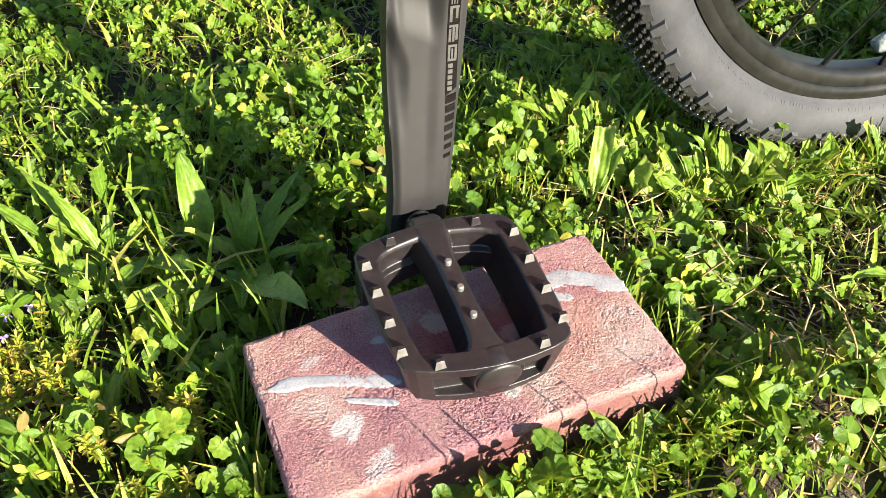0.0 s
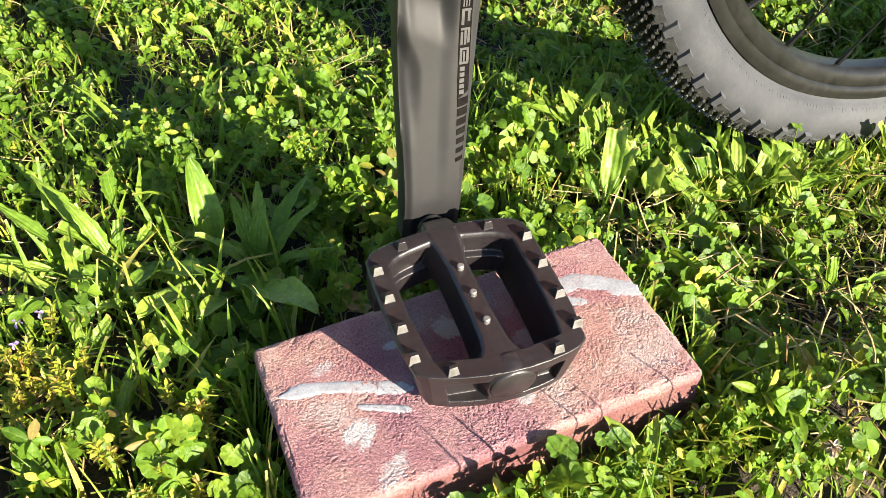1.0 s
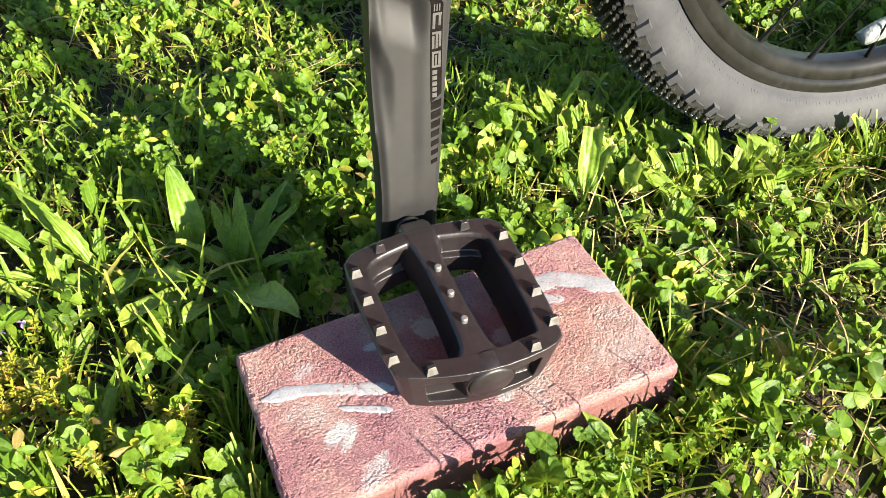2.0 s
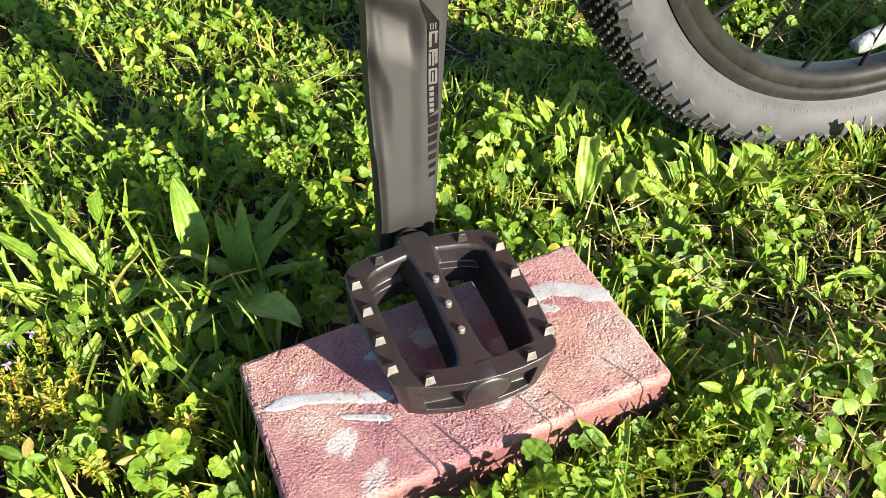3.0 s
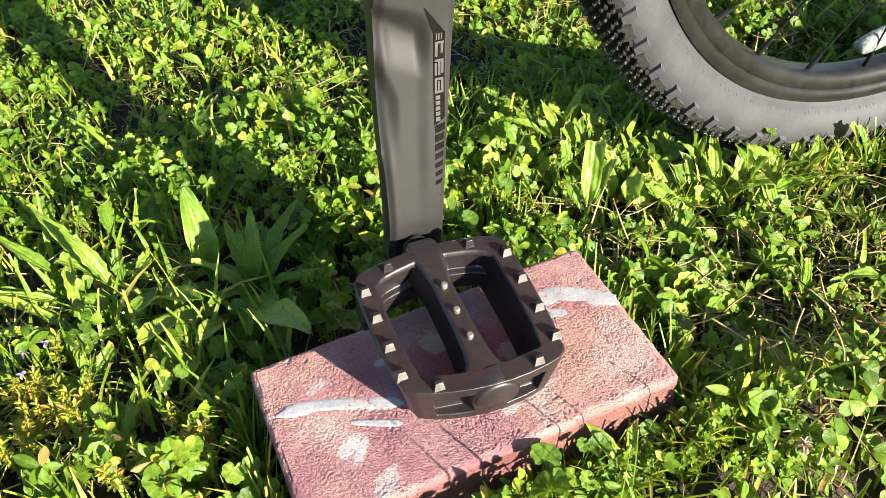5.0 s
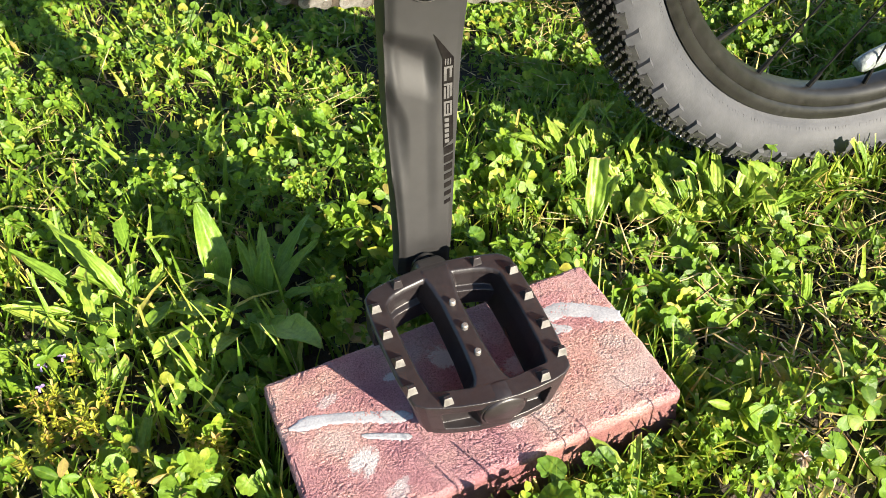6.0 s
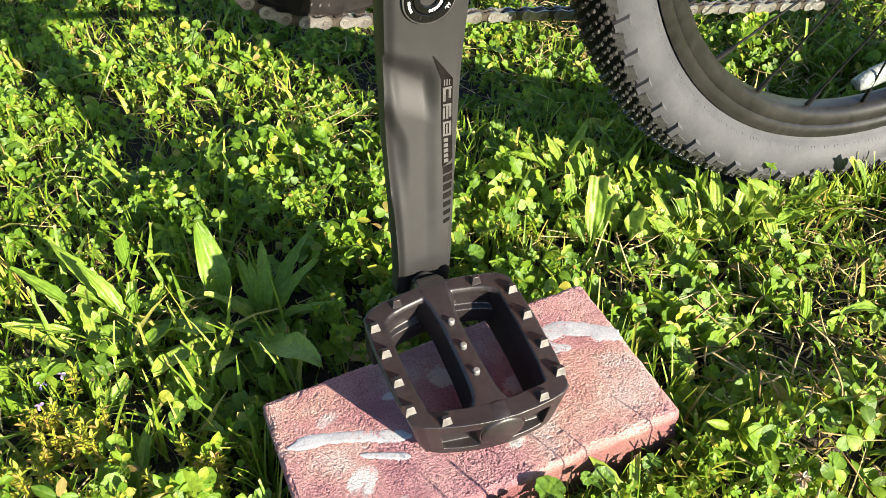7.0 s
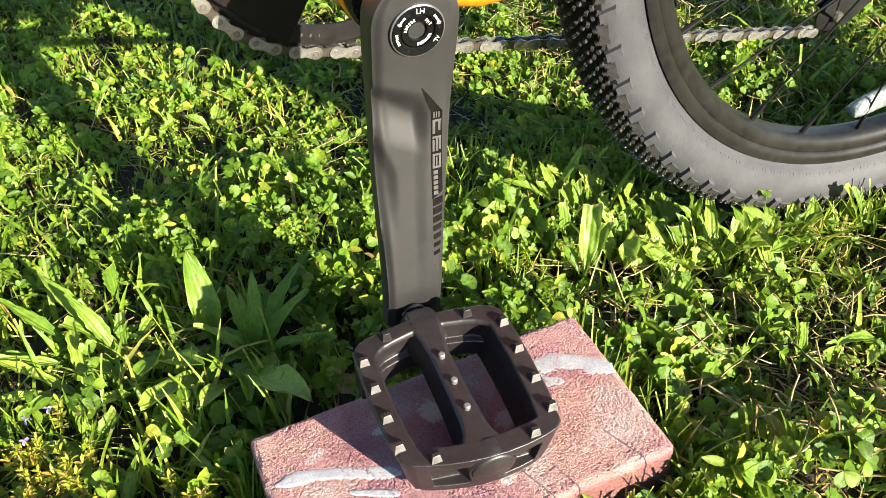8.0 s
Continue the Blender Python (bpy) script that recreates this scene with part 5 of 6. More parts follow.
def build_clover():
    def weight(x, y):
        w = 0.62 + 0.7 * field(x, y, 7.0, 3.3)
        w = np.where((x > 0.2) & (y < 0.2), w * 0.55, np.where((x > 0.12) & (y > 0.22), w + 0.25, w))
        w = np.clip(np.where((x > 0.215) & (y < 0.20), w * 1.6 + 0.1, w), 0.05, 1.0)
        return w * np.clip(np.where((x > 0.12) & (y > 0.19), 0.95, 0.68) + 1.8 * field(x, y, 38.0, 5.5), 0.06, 1.0)

    x, y, z = sown(14500, 0.006, weight, 0.012)
    open_to_sky = np.ones(len(x), bool)
    beneath = np.zeros(len(x), bool)  # under the larger weeds only low leaves grow
    for px, py, pr in ROSETTES:
        near = np.hypot(x - px, y - py) < pr
        beneath |= near
        open_to_sky &= ~near | (rng.uniform(0, 1, len(x)) < 0.60)
    x, y, z, beneath = x[open_to_sky], y[open_to_sky], z[open_to_sky], beneath[open_to_sky]
    n = len(x)
    high = 0.012 + 0.024 * rng.beta(1.3, 1.6, n) + 0.018 * field(x, y, 15.0, 9.1) + 0.013 * field(x, y, 38.0, 5.5)
    high *= mown(x, y) * np.where(beneath, 0.5, 1.0)
    bank = (x > 0.215) & (y < 0.19)  # an even mat on the sunny bank
    high = np.where(bank, 0.016 + 0.35 * high, high)
    high = np.minimum(np.maximum(high, 0.005) * np.where((x > 0.24) & ((y < 0.3) | (x > 0.42)), 0.72, 1.0), 0.8 * headroom(x, y))
    normal = np.stack([rng.normal(0.24, 0.50, n), rng.normal(-0.72, 0.55, n) - np.where((x > 0.215) & (y < 0.19), 0.2, 0.0), np.ones(n)], 1)
    size = np.minimum(0.62 + 1.30 * rng.beta(1.3, 2.6, n), 1.35) * np.where(rng.uniform(0, 1, n) < 0.05, 1.3, 1.0) * np.where(y > 0.27, 0.74, 0.94)
    turns = facing(normal, rng.uniform(0, 2 * math.pi, n)) * size[:, None, None]
    heads = np.stack([x, y, z + high], 1)
    # a low bank of leaves before the brick
    k = 190
    bx, by = rng.uniform(0.095, 0.255, k), -0.013 - np.abs(rng.normal(0, 0.014, k))
    x, y = np.concatenate([x, bx]), np.concatenate([y, by])
    rise = rng.uniform(0.010, 0.026, k)
    high = np.concatenate([high, rise])
    heads = np.concatenate([heads, np.stack([bx, by, SOIL(bx, by) + rise], 1)])
    lean = np.stack([rng.normal(0.1, 0.4, k), rng.normal(-0.6, 0.4, k), np.ones(k)], 1)
    turns = np.concatenate([turns, facing(lean, rng.uniform(0, 6.28, k)) * rng.uniform(0.5, 0.95, k)[:, None, None]])
    n += k
    # plants grow in patches of a kind
    patch = field(x, y, 9.0, 77.0) + 0.5 * field(x, y, 30.0, 78.0) + rng.normal(0, 0.22, n)
    kind = np.where(patch > 0.36, rng.integers(6, 9, n), np.where(patch < 0.10, rng.integers(9, 14, n), rng.integers(0, 6, n)))
    turns = np.where(((kind >= 6) & (kind < 9))[:, None, None], turns * 1.05, turns)
    sets = []
    for k in range(14):
        pick = kind == k
        sets.append(spread(clover_head(k) if k < 6 else round_leaf(k) if k < 9 else lance_sprig(k) if k < 12 else tiny_sprig(k), turns[pick], heads[pick]))
    tagged(new("clover", bulk("clover", *joined(sets), M_CLOVER)), "dense bright green clover leaves covering the lawn", "clover", kind="stuff")
    keep = rng.uniform(0, 1, n) < 0.5
    foot = heads[keep] + np.stack([rng.normal(0, 0.006, keep.sum()), rng.normal(0, 0.006, keep.sum()), -high[keep]], 1)
    tagged(new("clover_stems", bulk("clover_stems", *stalks(foot, heads[keep] - np.array([[0, 0, 0.0003]]), 0.00045, 0.0025), M_GRASS)), "thin green clover stems in the lawn", "clover stems", kind="stuff")


def build_grass():
    def weight(x, y):
        leafy = np.where((x > 0.28) & (x < 0.46) & (y > 0.165) & (y < 0.26), 0.35, np.where((x > 0.26) & (y < 0.17), 0.55, 1.0))
        return leafy * np.clip(0.70 + 1.3 * field(x, y, 46.0, 8.5), 0.12, 1.0) * np.clip(0.5 + 0.9 * field(x, y, 6.0, 21.0) + np.where(x > 0.2, 0.25, np.where(y > 0.28, 0.42, 0.16)), 0.12, 1.0)

    x, y, z = sown(17000, 0.004, weight, 0.012)
    stand = np.ones(len(x), bool)
    for px, py, pr in ROSETTES:
        stand &= (np.hypot(x - px, y - py) > pr * 0.8) | (rng.uniform(0, 1, len(x)) < 0.12)
    x, y, z = x[stand], y[stand], z[stand]
    n = len(x)
    tall = rng.uniform(0.020, 0.050, n) * rng.uniform(0.8, 1.12, n) * np.where((x > 0.24) & ((y < 0.3) | (x > 0.42)), 0.74, 1.0)
    tall = np.minimum(tall * mown(x, y), headroom(x, y))
    set1 = blades(x, y, z - 0.002, rng.uniform(0, 2 * math.pi, n), tall, 0.1 + 1.6 * rng.beta(1.2, 1.6, n), 0.0012 + 0.0026 * rng.beta(1.2, 2.0, n))
    # broad blades here and there
    x, y, z = sown(1600, 0.006, weight)
    n = len(x)
    set2 = blades(x, y, z - 0.002, rng.uniform(0, 2 * math.pi, n), rng.uniform(0.035, 0.066, n) * mown(x, y), rng.uniform(0.4, 1.7, n), rng.uniform(0.0030, 0.0052, n), 0.25)
    # a fringe close round the brick, leaning over its lower edges
    t = rng.uniform(0, 1, 700)  # along the brick: front, then ends
    bx = np.where(t < 0.62, rng.uniform(0.0, 0.21, 700), np.where(t < 0.8, -0.011, 0.206)) + rng.normal(0, 0.003, 700)
    by = np.where(t < 0.62, -0.013, rng.uniform(-0.01, 0.11, 700)) + np.where(t < 0.62, -np.abs(rng.normal(0, 0.008, 700)), 0)
    bx = np.where((t >= 0.62) & (t < 0.8), np.minimum(bx, -0.009), bx)
    bx = np.where(t >= 0.8, np.maximum(bx, 0.204), bx)
    set3 = blades(bx, by, SOIL(bx, by) - 0.002, np.where(t < 0.62, rng.uniform(-2.6, -0.4, 700), rng.uniform(-3.1, 3.1, 700)), np.where(t < 0.62, rng.uniform(0.016, 0.046, 700), rng.uniform(0.03, 0.060, 700)), rng.uniform(0.1, 0.9, 700), rng.uniform(0.0013, 0.0026, 700))
    # a few tall thin stalks before the brick, whose shadows lie across it
    k = 26
    fx, fy = rng.uniform(0.02, 0.26, k), -0.022 - np.abs(rng.normal(0, 0.022, k))
    set5 = blades(fx, fy, SOIL(fx, fy) - 0.002, rng.uniform(0, 6.3, k), rng.uniform(0.042, 0.072, k), rng.uniform(0.0, 0.45, k), rng.uniform(0.0009, 0.0016, k))
    # long thin stalks further out towards the sun
    k = 13
    gx = rng.uniform(0.065, 0.13, k)
    gy = -0.085 - rng.uniform(0.0, 0.05, k)
    set6 = blades(gx, gy, SOIL(gx, gy) - 0.002, rng.uniform(0, 6.3, k), rng.uniform(0.085, 0.15, k), rng.uniform(0.0, 0.5, k), rng.uniform(0.0012, 0.0022, k))
    # leafy tufts before the raised end of the brick
    k = 260
    wx = rng.uniform(0.105, 0.235, k)
    wy = -0.014 - np.abs(rng.normal(0, 0.014, k))
    set10 = blades(wx, wy, SOIL(wx, wy) - 0.002, rng.uniform(0, 6.3, k), rng.uniform(0.016, 0.036, k), rng.uniform(0.1, 1.2, k), rng.uniform(0.0016, 0.0042, k), 0.25)
    # mown upright stubble behind the tyre
    k = 900
    vx, vy = rng.uniform(0.34, 1.0, k), rng.uniform(0.27, 0.62, k)
    set9 = blades(vx, vy, SOIL(vx, vy) - 0.002, rng.uniform(0, 6.3, k), rng.uniform(0.012, 0.034, k), rng.uniform(0.0, 0.6, k), rng.uniform(0.0016, 0.0036, k), 0.25)
    # thin upright blades between the crank and the tyre
    k = 420
    cx, cy = rng.uniform(0.14, 0.40, k), rng.uniform(0.20, 0.38, k)
    ok = clear(cx, cy, 0.008)
    cx, cy = cx[ok], cy[ok]
    k = len(cx)
    set11 = blades(cx, cy, SOIL(cx, cy) - 0.002, rng.uniform(0, 6.3, k), rng.uniform(0.022, 0.044, k) * np.minimum(headroom(cx, cy) / 0.05, 1.0), rng.uniform(0.0, 0.7, k), rng.uniform(0.0013, 0.0030, k), 0.25)
    # mown upright blades beside the brick
    k = 26
    hx, hy = rng.normal(-0.03, 0.035, k), rng.normal(0.135, 0.035, k)
    ok = clear(hx, hy, 0.006)
    hx, hy = hx[ok], hy[ok]
    k = len(hx)
    set7 = blades(hx, hy, SOIL(hx, hy) - 0.002, rng.normal(1.5, 1.0, k), rng.uniform(0.028, 0.052, k), rng.uniform(0.1, 0.9, k), rng.uniform(0.0024, 0.0040, k), 0.25)
    # taller blades rising out of the brick's shade
    k = 28
    qx, qy = rng.uniform(-0.035, 0.035, k), rng.uniform(0.116, 0.195, k)
    set8 = blades(qx, qy, SOIL(qx, qy) - 0.002, rng.normal(1.6, 1.2, k), rng.uniform(0.040, 0.066, k), rng.uniform(0.1, 0.9, k), rng.uniform(0.0016, 0.0036, k), 0.25)
    # tufts standing before the tyre
    tx, ty = rng.uniform(0.30, 0.80, 520), WHEEL_Y - 0.034 - np.abs(rng.normal(0, 0.014, 520))
    set4 = blades(tx, ty, SOIL(tx, ty) - 0.002, rng.uniform(0, 6.3, 520), rng.uniform(0.020, 0.050, 520), rng.uniform(0.1, 1.2, 520), rng.uniform(0.0014, 0.0032, 520))
    tagged(new("grass", bulk("grass", *joined([set1, set2, set3, set4, set5, set6, set7, set8, set9, set10, set11]), M_GRASS)), "uneven green grass blades among the clover", "grass", kind="stuff")

    # dry straw and dead stems, thickest on the worn side of the lawn
    def dry(x, y):
        return np.clip(0.22 + 0.5 * field(x, y, 8.0, 33.0) + np.where(x > 0.24, 0.5, 0.22) + np.where((x > 0.4) & (y > 0.33), 0.5, 0.0) + np.where((x > 0.36) & (y < 0.18), 0.2, 0.0), 0.04, 1.0)

    x, y, z = sown(8000, 0.006, dry)
    n = len(x)
    a, long = rng.uniform(0, 2 * math.pi, n), 0.006 + 0.034 * rng.beta(1.2, 2.6, n)
    low = np.stack([x, y, z + np.minimum(rng.uniform(0.002, 0.020, n), 0.6 * headroom(x, y))], 1)
    high = low + np.stack([np.cos(a) * long, np.sin(a) * long, rng.normal(0.08, 0.25, n) * long], 1)
    ok = clear(high[:, 0], high[:, 1], 0.003)
    s1 = stalks(low[ok], high[ok], 0.00068, 0.0008)
    # pale litter on the worn ground inside the wheel's view
    k = 1500
    wx, wy = rng.uniform(0.40, 0.95, k), rng.uniform(0.30, 0.75, k)
    wa, wl2 = rng.uniform(0, 6.28, k), rng.uniform(0.006, 0.026, k)
    wlow = np.stack([wx, wy, SOIL(wx, wy) + rng.uniform(0.012, 0.036, k)], 1)
    s3 = stalks(wlow, wlow + np.stack([np.cos(wa) * wl2, np.sin(wa) * wl2, rng.normal(0.1, 0.3, k) * wl2], 1), 0.0009, 0.0008)
    # dead stems lying on the worn bank beside the brick
    k = 560
    ex, ey = rng.uniform(0.225, 0.58, k), rng.uniform(-0.07, 0.175, k)
    ea, el2 = rng.uniform(0, 6.28, k), 0.008 + 0.034 * rng.beta(1.2, 2.2, k)
    elow = np.stack([ex, ey, SOIL(ex, ey) + rng.uniform(0.006, 0.026, k)], 1)
    ehigh = elow + np.stack([np.cos(ea) * el2, np.sin(ea) * el2, rng.normal(0.05, 0.2, k) * el2], 1)
    ok = clear(ehigh[:, 0], ehigh[:, 1], 0.004)
    s4 = stalks(elow[ok], ehigh[ok], 0.0008, 0.0010)
    x, y, z = sown(800, 0.006, dry)
    n = len(x)
    s2 = blades(x, y, z, rng.uniform(0, 2 * math.pi, n), rng.uniform(0.015, 0.045, n), rng.uniform(0.2, 1.1, n), rng.uniform(0.0006, 0.0014, n), 0.2)
    # the short worn sward on the sunny bank
    k = 800
    x, y = rng.uniform(0.17, 0.55, k), rng.uniform(-0.12, 0.17, k)
    ok = clear(x, y, 0.005) & (y > -0.02 - 0.33 * (x + 0.14) + 0.02)
    x, y = x[ok], y[ok]
    n = len(x)
    short = blades(x, y, SOIL(x, y) - 0.001, rng.uniform(0, 6.3, n), rng.uniform(0.014, 0.034, n), rng.uniform(0.05, 1.3, n), rng.uniform(0.0013, 0.0034, n))
    tagged(new("short_grass", bulk("short_grass", *short, M_GRASS)), "short mown grass blades on the worn side of the lawn", "grass", kind="stuff")
    tagged(new("dry_straw", bulk("dry_straw", *joined([s1, s2, s3, s4]), M_STRAW)), "dry tan straw and dead stems lying in the lawn", "straw", kind="stuff")

    # the wider lawn around
    count = 30000
    a, r = rng.uniform(0, 2 * math.pi, count), 0.5 + 2.2 * rng.beta(1.0, 2.0, count)
    x, y = 0.35 + r * np.cos(a), 0.42 + r * np.sin(a)
    ok = ((x < -0.25) | (x > 1.02) | (y > 1.0 - 0.384 * (x + 0.12)) | (y < np.maximum(-0.21, -0.01 - 0.33 * (x + 0.14)))) & clear(x, y, 0.02)
    ok &= np.hypot(x + 0.04, y + 0.22) > 0.12
    x, y, r = x[ok], y[ok], r[ok]
    n = len(x)
    tagged(new("wider_grass", bulk("wider_grass", *blades(x, y, SOIL(x, y), rng.uniform(0, 6.3, n), rng.uniform(0.03, 0.06, n) * np.clip(r - 0.15, 0.45, 1.0), rng.uniform(0.2, 1.9, n), rng.uniform(0.003, 0.006, n) * (0.6 + 0.6 * r)), M_GRASS)), "more grass of the surrounding lawn", "grass", kind="stuff")
    half = rng.uniform(0, 1, n) < 0.35
    x, y, r = x[half], y[half], r[half]
    n = len(x)
    turns = facing(np.stack([rng.normal(0.1, 0.4, n), rng.normal(-0.3, 0.4, n), np.ones(n)], 1), rng.uniform(0, 6.3, n)) * (1.0 + 1.2 * r)[:, None, None]
    tagged(new("wider_clover", bulk("wider_clover", *spread(clover_head(3), turns, np.stack([x, y, SOIL(x, y) + rng.uniform(0.01, 0.04, n) * np.clip(r - 0.15, 0.45, 1.0)], 1)), M_CLOVER)), "more clover of the surrounding lawn", "clover", kind="stuff")


build_clover()
build_grass()


def plantain_leaf(length, width, lift, curl, seed, end=0.0):
    """A ribbed leaf on a short stalk, along +y, arching from its foot; most are mown across."""
    r = np.random.default_rng(seed)
    rows, across = 14, 11
    end = end or r.choice([1.0, 0.80, 0.70, 0.62])
    v, u, f = [], [], []
    y, z, a = 0.0, 0.0, lift
    swing, slant = r.uniform(-0.10, 0.10), r.uniform(-0.08, 0.08)
    for i in range(rows):
        t = i / (rows - 1) * end
        if end < 1:  # mown: a strap of even width, cut across
            w = width * 0.94 * (0.20 + 0.80 * smooth(0.04, 0.46, t))
        else:
            w = width * (0.16 if t < 0.12 else max(0.04, 0.16 + 0.84 * math.sin(math.pi * ((t - 0.12) / 0.88) ** 0.82) ** (0.85 if width < 0.0135 else 0.58)))
        for k in range(across):
            q = -1 + 2 * k / (across - 1)
            cut = (slant * q + 0.010 * math.sin(5 * q + seed) + 0.006 * r.uniform(-1, 1)) * length if i == rows - 1 and end < 1 else 0.0
            wave = 0.13 * width * math.sin(t * 9 + seed + 2 * q) * q * q + 0.035 * width * math.sin(t * 23 + 3 * q + seed)
            h = abs(q) ** 1.5 * w * 0.20 + wave
            edge = 1 + 0.10 * abs(q) ** 4 * (1 if i % 2 else -1) * (width < 0.012)
            v.append((q * edge * w / 2 + swing * length * t * t, y + cut * math.cos(a) - math.sin(a) * h, z + cut * math.sin(a) + math.cos(a) * h))
            u.append((0.5 + q / 2, i / (rows - 1) if end < 1 else 0.92 * t))
        step = length * end / (rows - 1)
        y, z = y + step * math.cos(a), z + step * math.sin(a)
        a -= curl / rows * (0.6 + 0.8 * t) + r.normal(0, 0.025)
    for i in range(rows - 1):
        for k in range(across - 1):
            p = i * across + k
            f += [(p, p + 1, p + across + 1), (p, p + across + 1, p + across)]
    return bulk("leaf", np.array(v), np.array(f), np.array(u), M_PLANTAIN)


def plantain(x, y, leaves, seed, label="broad ribbed plantain weed growing in the lawn"):
    """leaves: heading, length, width, lift (degrees), curl."""
    ob = tagged(empty("plantain", Matrix.Translation((x, y, lie(x, y) + 0.005))), label, "weed", "plantain weeds")
    for i, (heading, length, width, lift, curl, *end) in enumerate(leaves):
        leaf = new("leaf", plantain_leaf(length, width, radians(lift), curl, seed * 7 + i, *end))
        leaf.parent = ob
        leaf.matrix_basis = pose(0, 0, 0, 0, 0, heading - 90)


def placed_weed(label, leaves, seed):
    """leaves: foot, heading, length, width, lift (degrees), curl, share left by the mower."""
    foot = Vector(leaves[0][:3])
    ob = tagged(empty("plantain", Matrix.Translation(foot)), label, "weed", "plantain weeds")
    for i, (x, y, z, heading, length, width, lift, curl, end) in enumerate(leaves):
        leaf = new("leaf", plantain_leaf(length, width, radians(lift), curl, seed * 7 + i, end))
        leaf.parent = ob
        leaf.matrix_basis = Matrix.Translation(Vector((x, y, max(z - 0.002, lie(x, y)))) - foot) @ pose(0, 0, 0, 0, 0, heading - 90)


placed_weed("weed with long narrow pale toothed leaves",
            [(-0.0629, 0.2336, 0.0120, 124, 0.0849, 0.0111, 31, 0.4, 1.00), (-0.0647, 0.2311, 0.0140, 126, 0.0559, 0.0104, 55, 0.5, 1.00), (-0.0954, 0.2591, 0.0150, 143, 0.0540, 0.0096, 34, 0.4, 1.00), (-0.0963, 0.2398, 0.0120, 180, 0.0485, 0.0081, 31, 0.3, 1.00), (-0.0629, 0.2388, 0.0120, 141, 0.0478, 0.0097, 34, 0.3, 0.90), (-0.0612, 0.2432, 0.0100, 58, 0.0316, 0.0089, 81, 0.5, 0.88)], 1)
placed_weed("small upright plantain weed with mown leaves",
            [(-0.0586, 0.2878, 0.0120, -67, 0.0472, 0.0108, 84, 0.3, 0.85), (-0.0418, 0.2868, 0.0120, -21, 0.0500, 0.0083, 83, 0.2, 0.90), (-0.0477, 0.2871, 0.0100, -17, 0.0280, 0.0076, 61, 0.5, 1.00)], 2)
placed_weed("sunlit upright plantain weed with broad ribbed leaves",
            [(-0.0041, 0.2232, 0.0120, 105, 0.0660, 0.0190, 70, 0.6, 1.00), (-0.0039, 0.2207, 0.0120, 88, 0.0644, 0.0103, 57, 0.5, 0.88), (-0.0058, 0.2219, 0.0100, 116, 0.0378, 0.0055, 81, 0.3, 0.85), (-0.0081, 0.2205, 0.0100, -137, 0.0401, 0.0101, 29, 0.5, 1.00)], 3)
placed_weed("low weed with broad flat toothed leaves",
            [(-0.0467, 0.2237, 0.0120, -47, 0.0535, 0.0138, 34, 0.5, 1.00), (-0.0119, 0.1929, 0.0120, -153, 0.0603, 0.0164, 35, 0.6, 1.00), (-0.0318, 0.2255, 0.0100, -136, 0.0469, 0.0132, 36, 0.6, 1.00), (-0.0097, 0.1876, 0.0100, -137, 0.0475, 0.0111, 37, 0.5, 1.00)], 4)
placed_weed("dark broad plantain leaf drooping against the brick",
            [(0.0057, 0.1861, 0.0160, -72, 0.0889, 0.0205, 44, 0.7, 1.00), (0.0171, 0.2035, 0.0120, -108, 0.0651, 0.0134, 34, 0.6, 1.00), (0.0034, 0.1867, 0.0120, -127, 0.0541, 0.0132, 37, 0.6, 1.00)], 5)
placed_weed("shaded plantain weed with dark leaves",
            [(0.0182, 0.2048, 0.0120, 63, 0.0439, 0.0123, 79, 0.6, 1.00), (0.0202, 0.2064, 0.0120, 36, 0.0684, 0.0102, 49, 0.5, 1.00), (0.0213, 0.2047, 0.0120, 10, 0.0543, 0.0123, 55, 0.6, 1.00), (0.0214, 0.2018, 0.0120, -30, 0.0521, 0.0102, 41, 0.5, 1.00), (0.0190, 0.2050, 0.0120, 112, 0.0500, 0.0110, 58, 0.6, 1.00), (0.0175, 0.2030, 0.0120, 165, 0.0470, 0.0105, 46, 0.7, 1.00), (0.0180, 0.2010, 0.0120, -150, 0.0430, 0.0110, 44, 0.6, 1.00), (0.0205, 0.2040, 0.0120, 75, 0.0560, 0.0100, 52, 0.5, 1.00), (0.0195, 0.2000, 0.0120, -75, 0.0400, 0.0105, 40, 0.6, 1.00), (0.0154, 0.2043, 0.0120, 139, 0.0269, 0.0070, 60, 0.6, 1.00), (0.0169, 0.2025, 0.0120, 91, 0.0448, 0.0078, 63, 0.5, 1.00)], 6)
placed_weed("sunlit upright plantain weed with broad ribbed leaves",
            [(0.2592, 0.1882, 0.0120, 54, 0.0624, 0.0153, 66, 0.5, 0.90), (0.2628, 0.1903, 0.0120, 37, 0.0480, 0.0120, 66, 0.5, 0.90), (0.2589, 0.1918, 0.0120, 118, 0.0293, 0.0094, 56, 0.6, 1.00)], 7)
placed_weed("short plantain weed with broad ribbed mown leaves",
            [(0.2927, 0.1861, 0.0120, 19, 0.0339, 0.0155, 85, 0.4, 0.88), (0.3371, 0.2202, 0.0120, -178, 0.0361, 0.0146, 83, 0.5, 0.85), (0.3398, 0.2562, 0.0120, -56, 0.0336, 0.0113, 87, 0.4, 0.88)], 8)
placed_weed("low plantain weed with leaves lying over",
            [(0.2821, 0.2778, 0.0140, 144, 0.0507, 0.0089, 33, 0.5, 1.00), (0.2907, 0.2843, 0.0120, 106, 0.0352, 0.0086, 46, 0.5, 1.00)], 9)
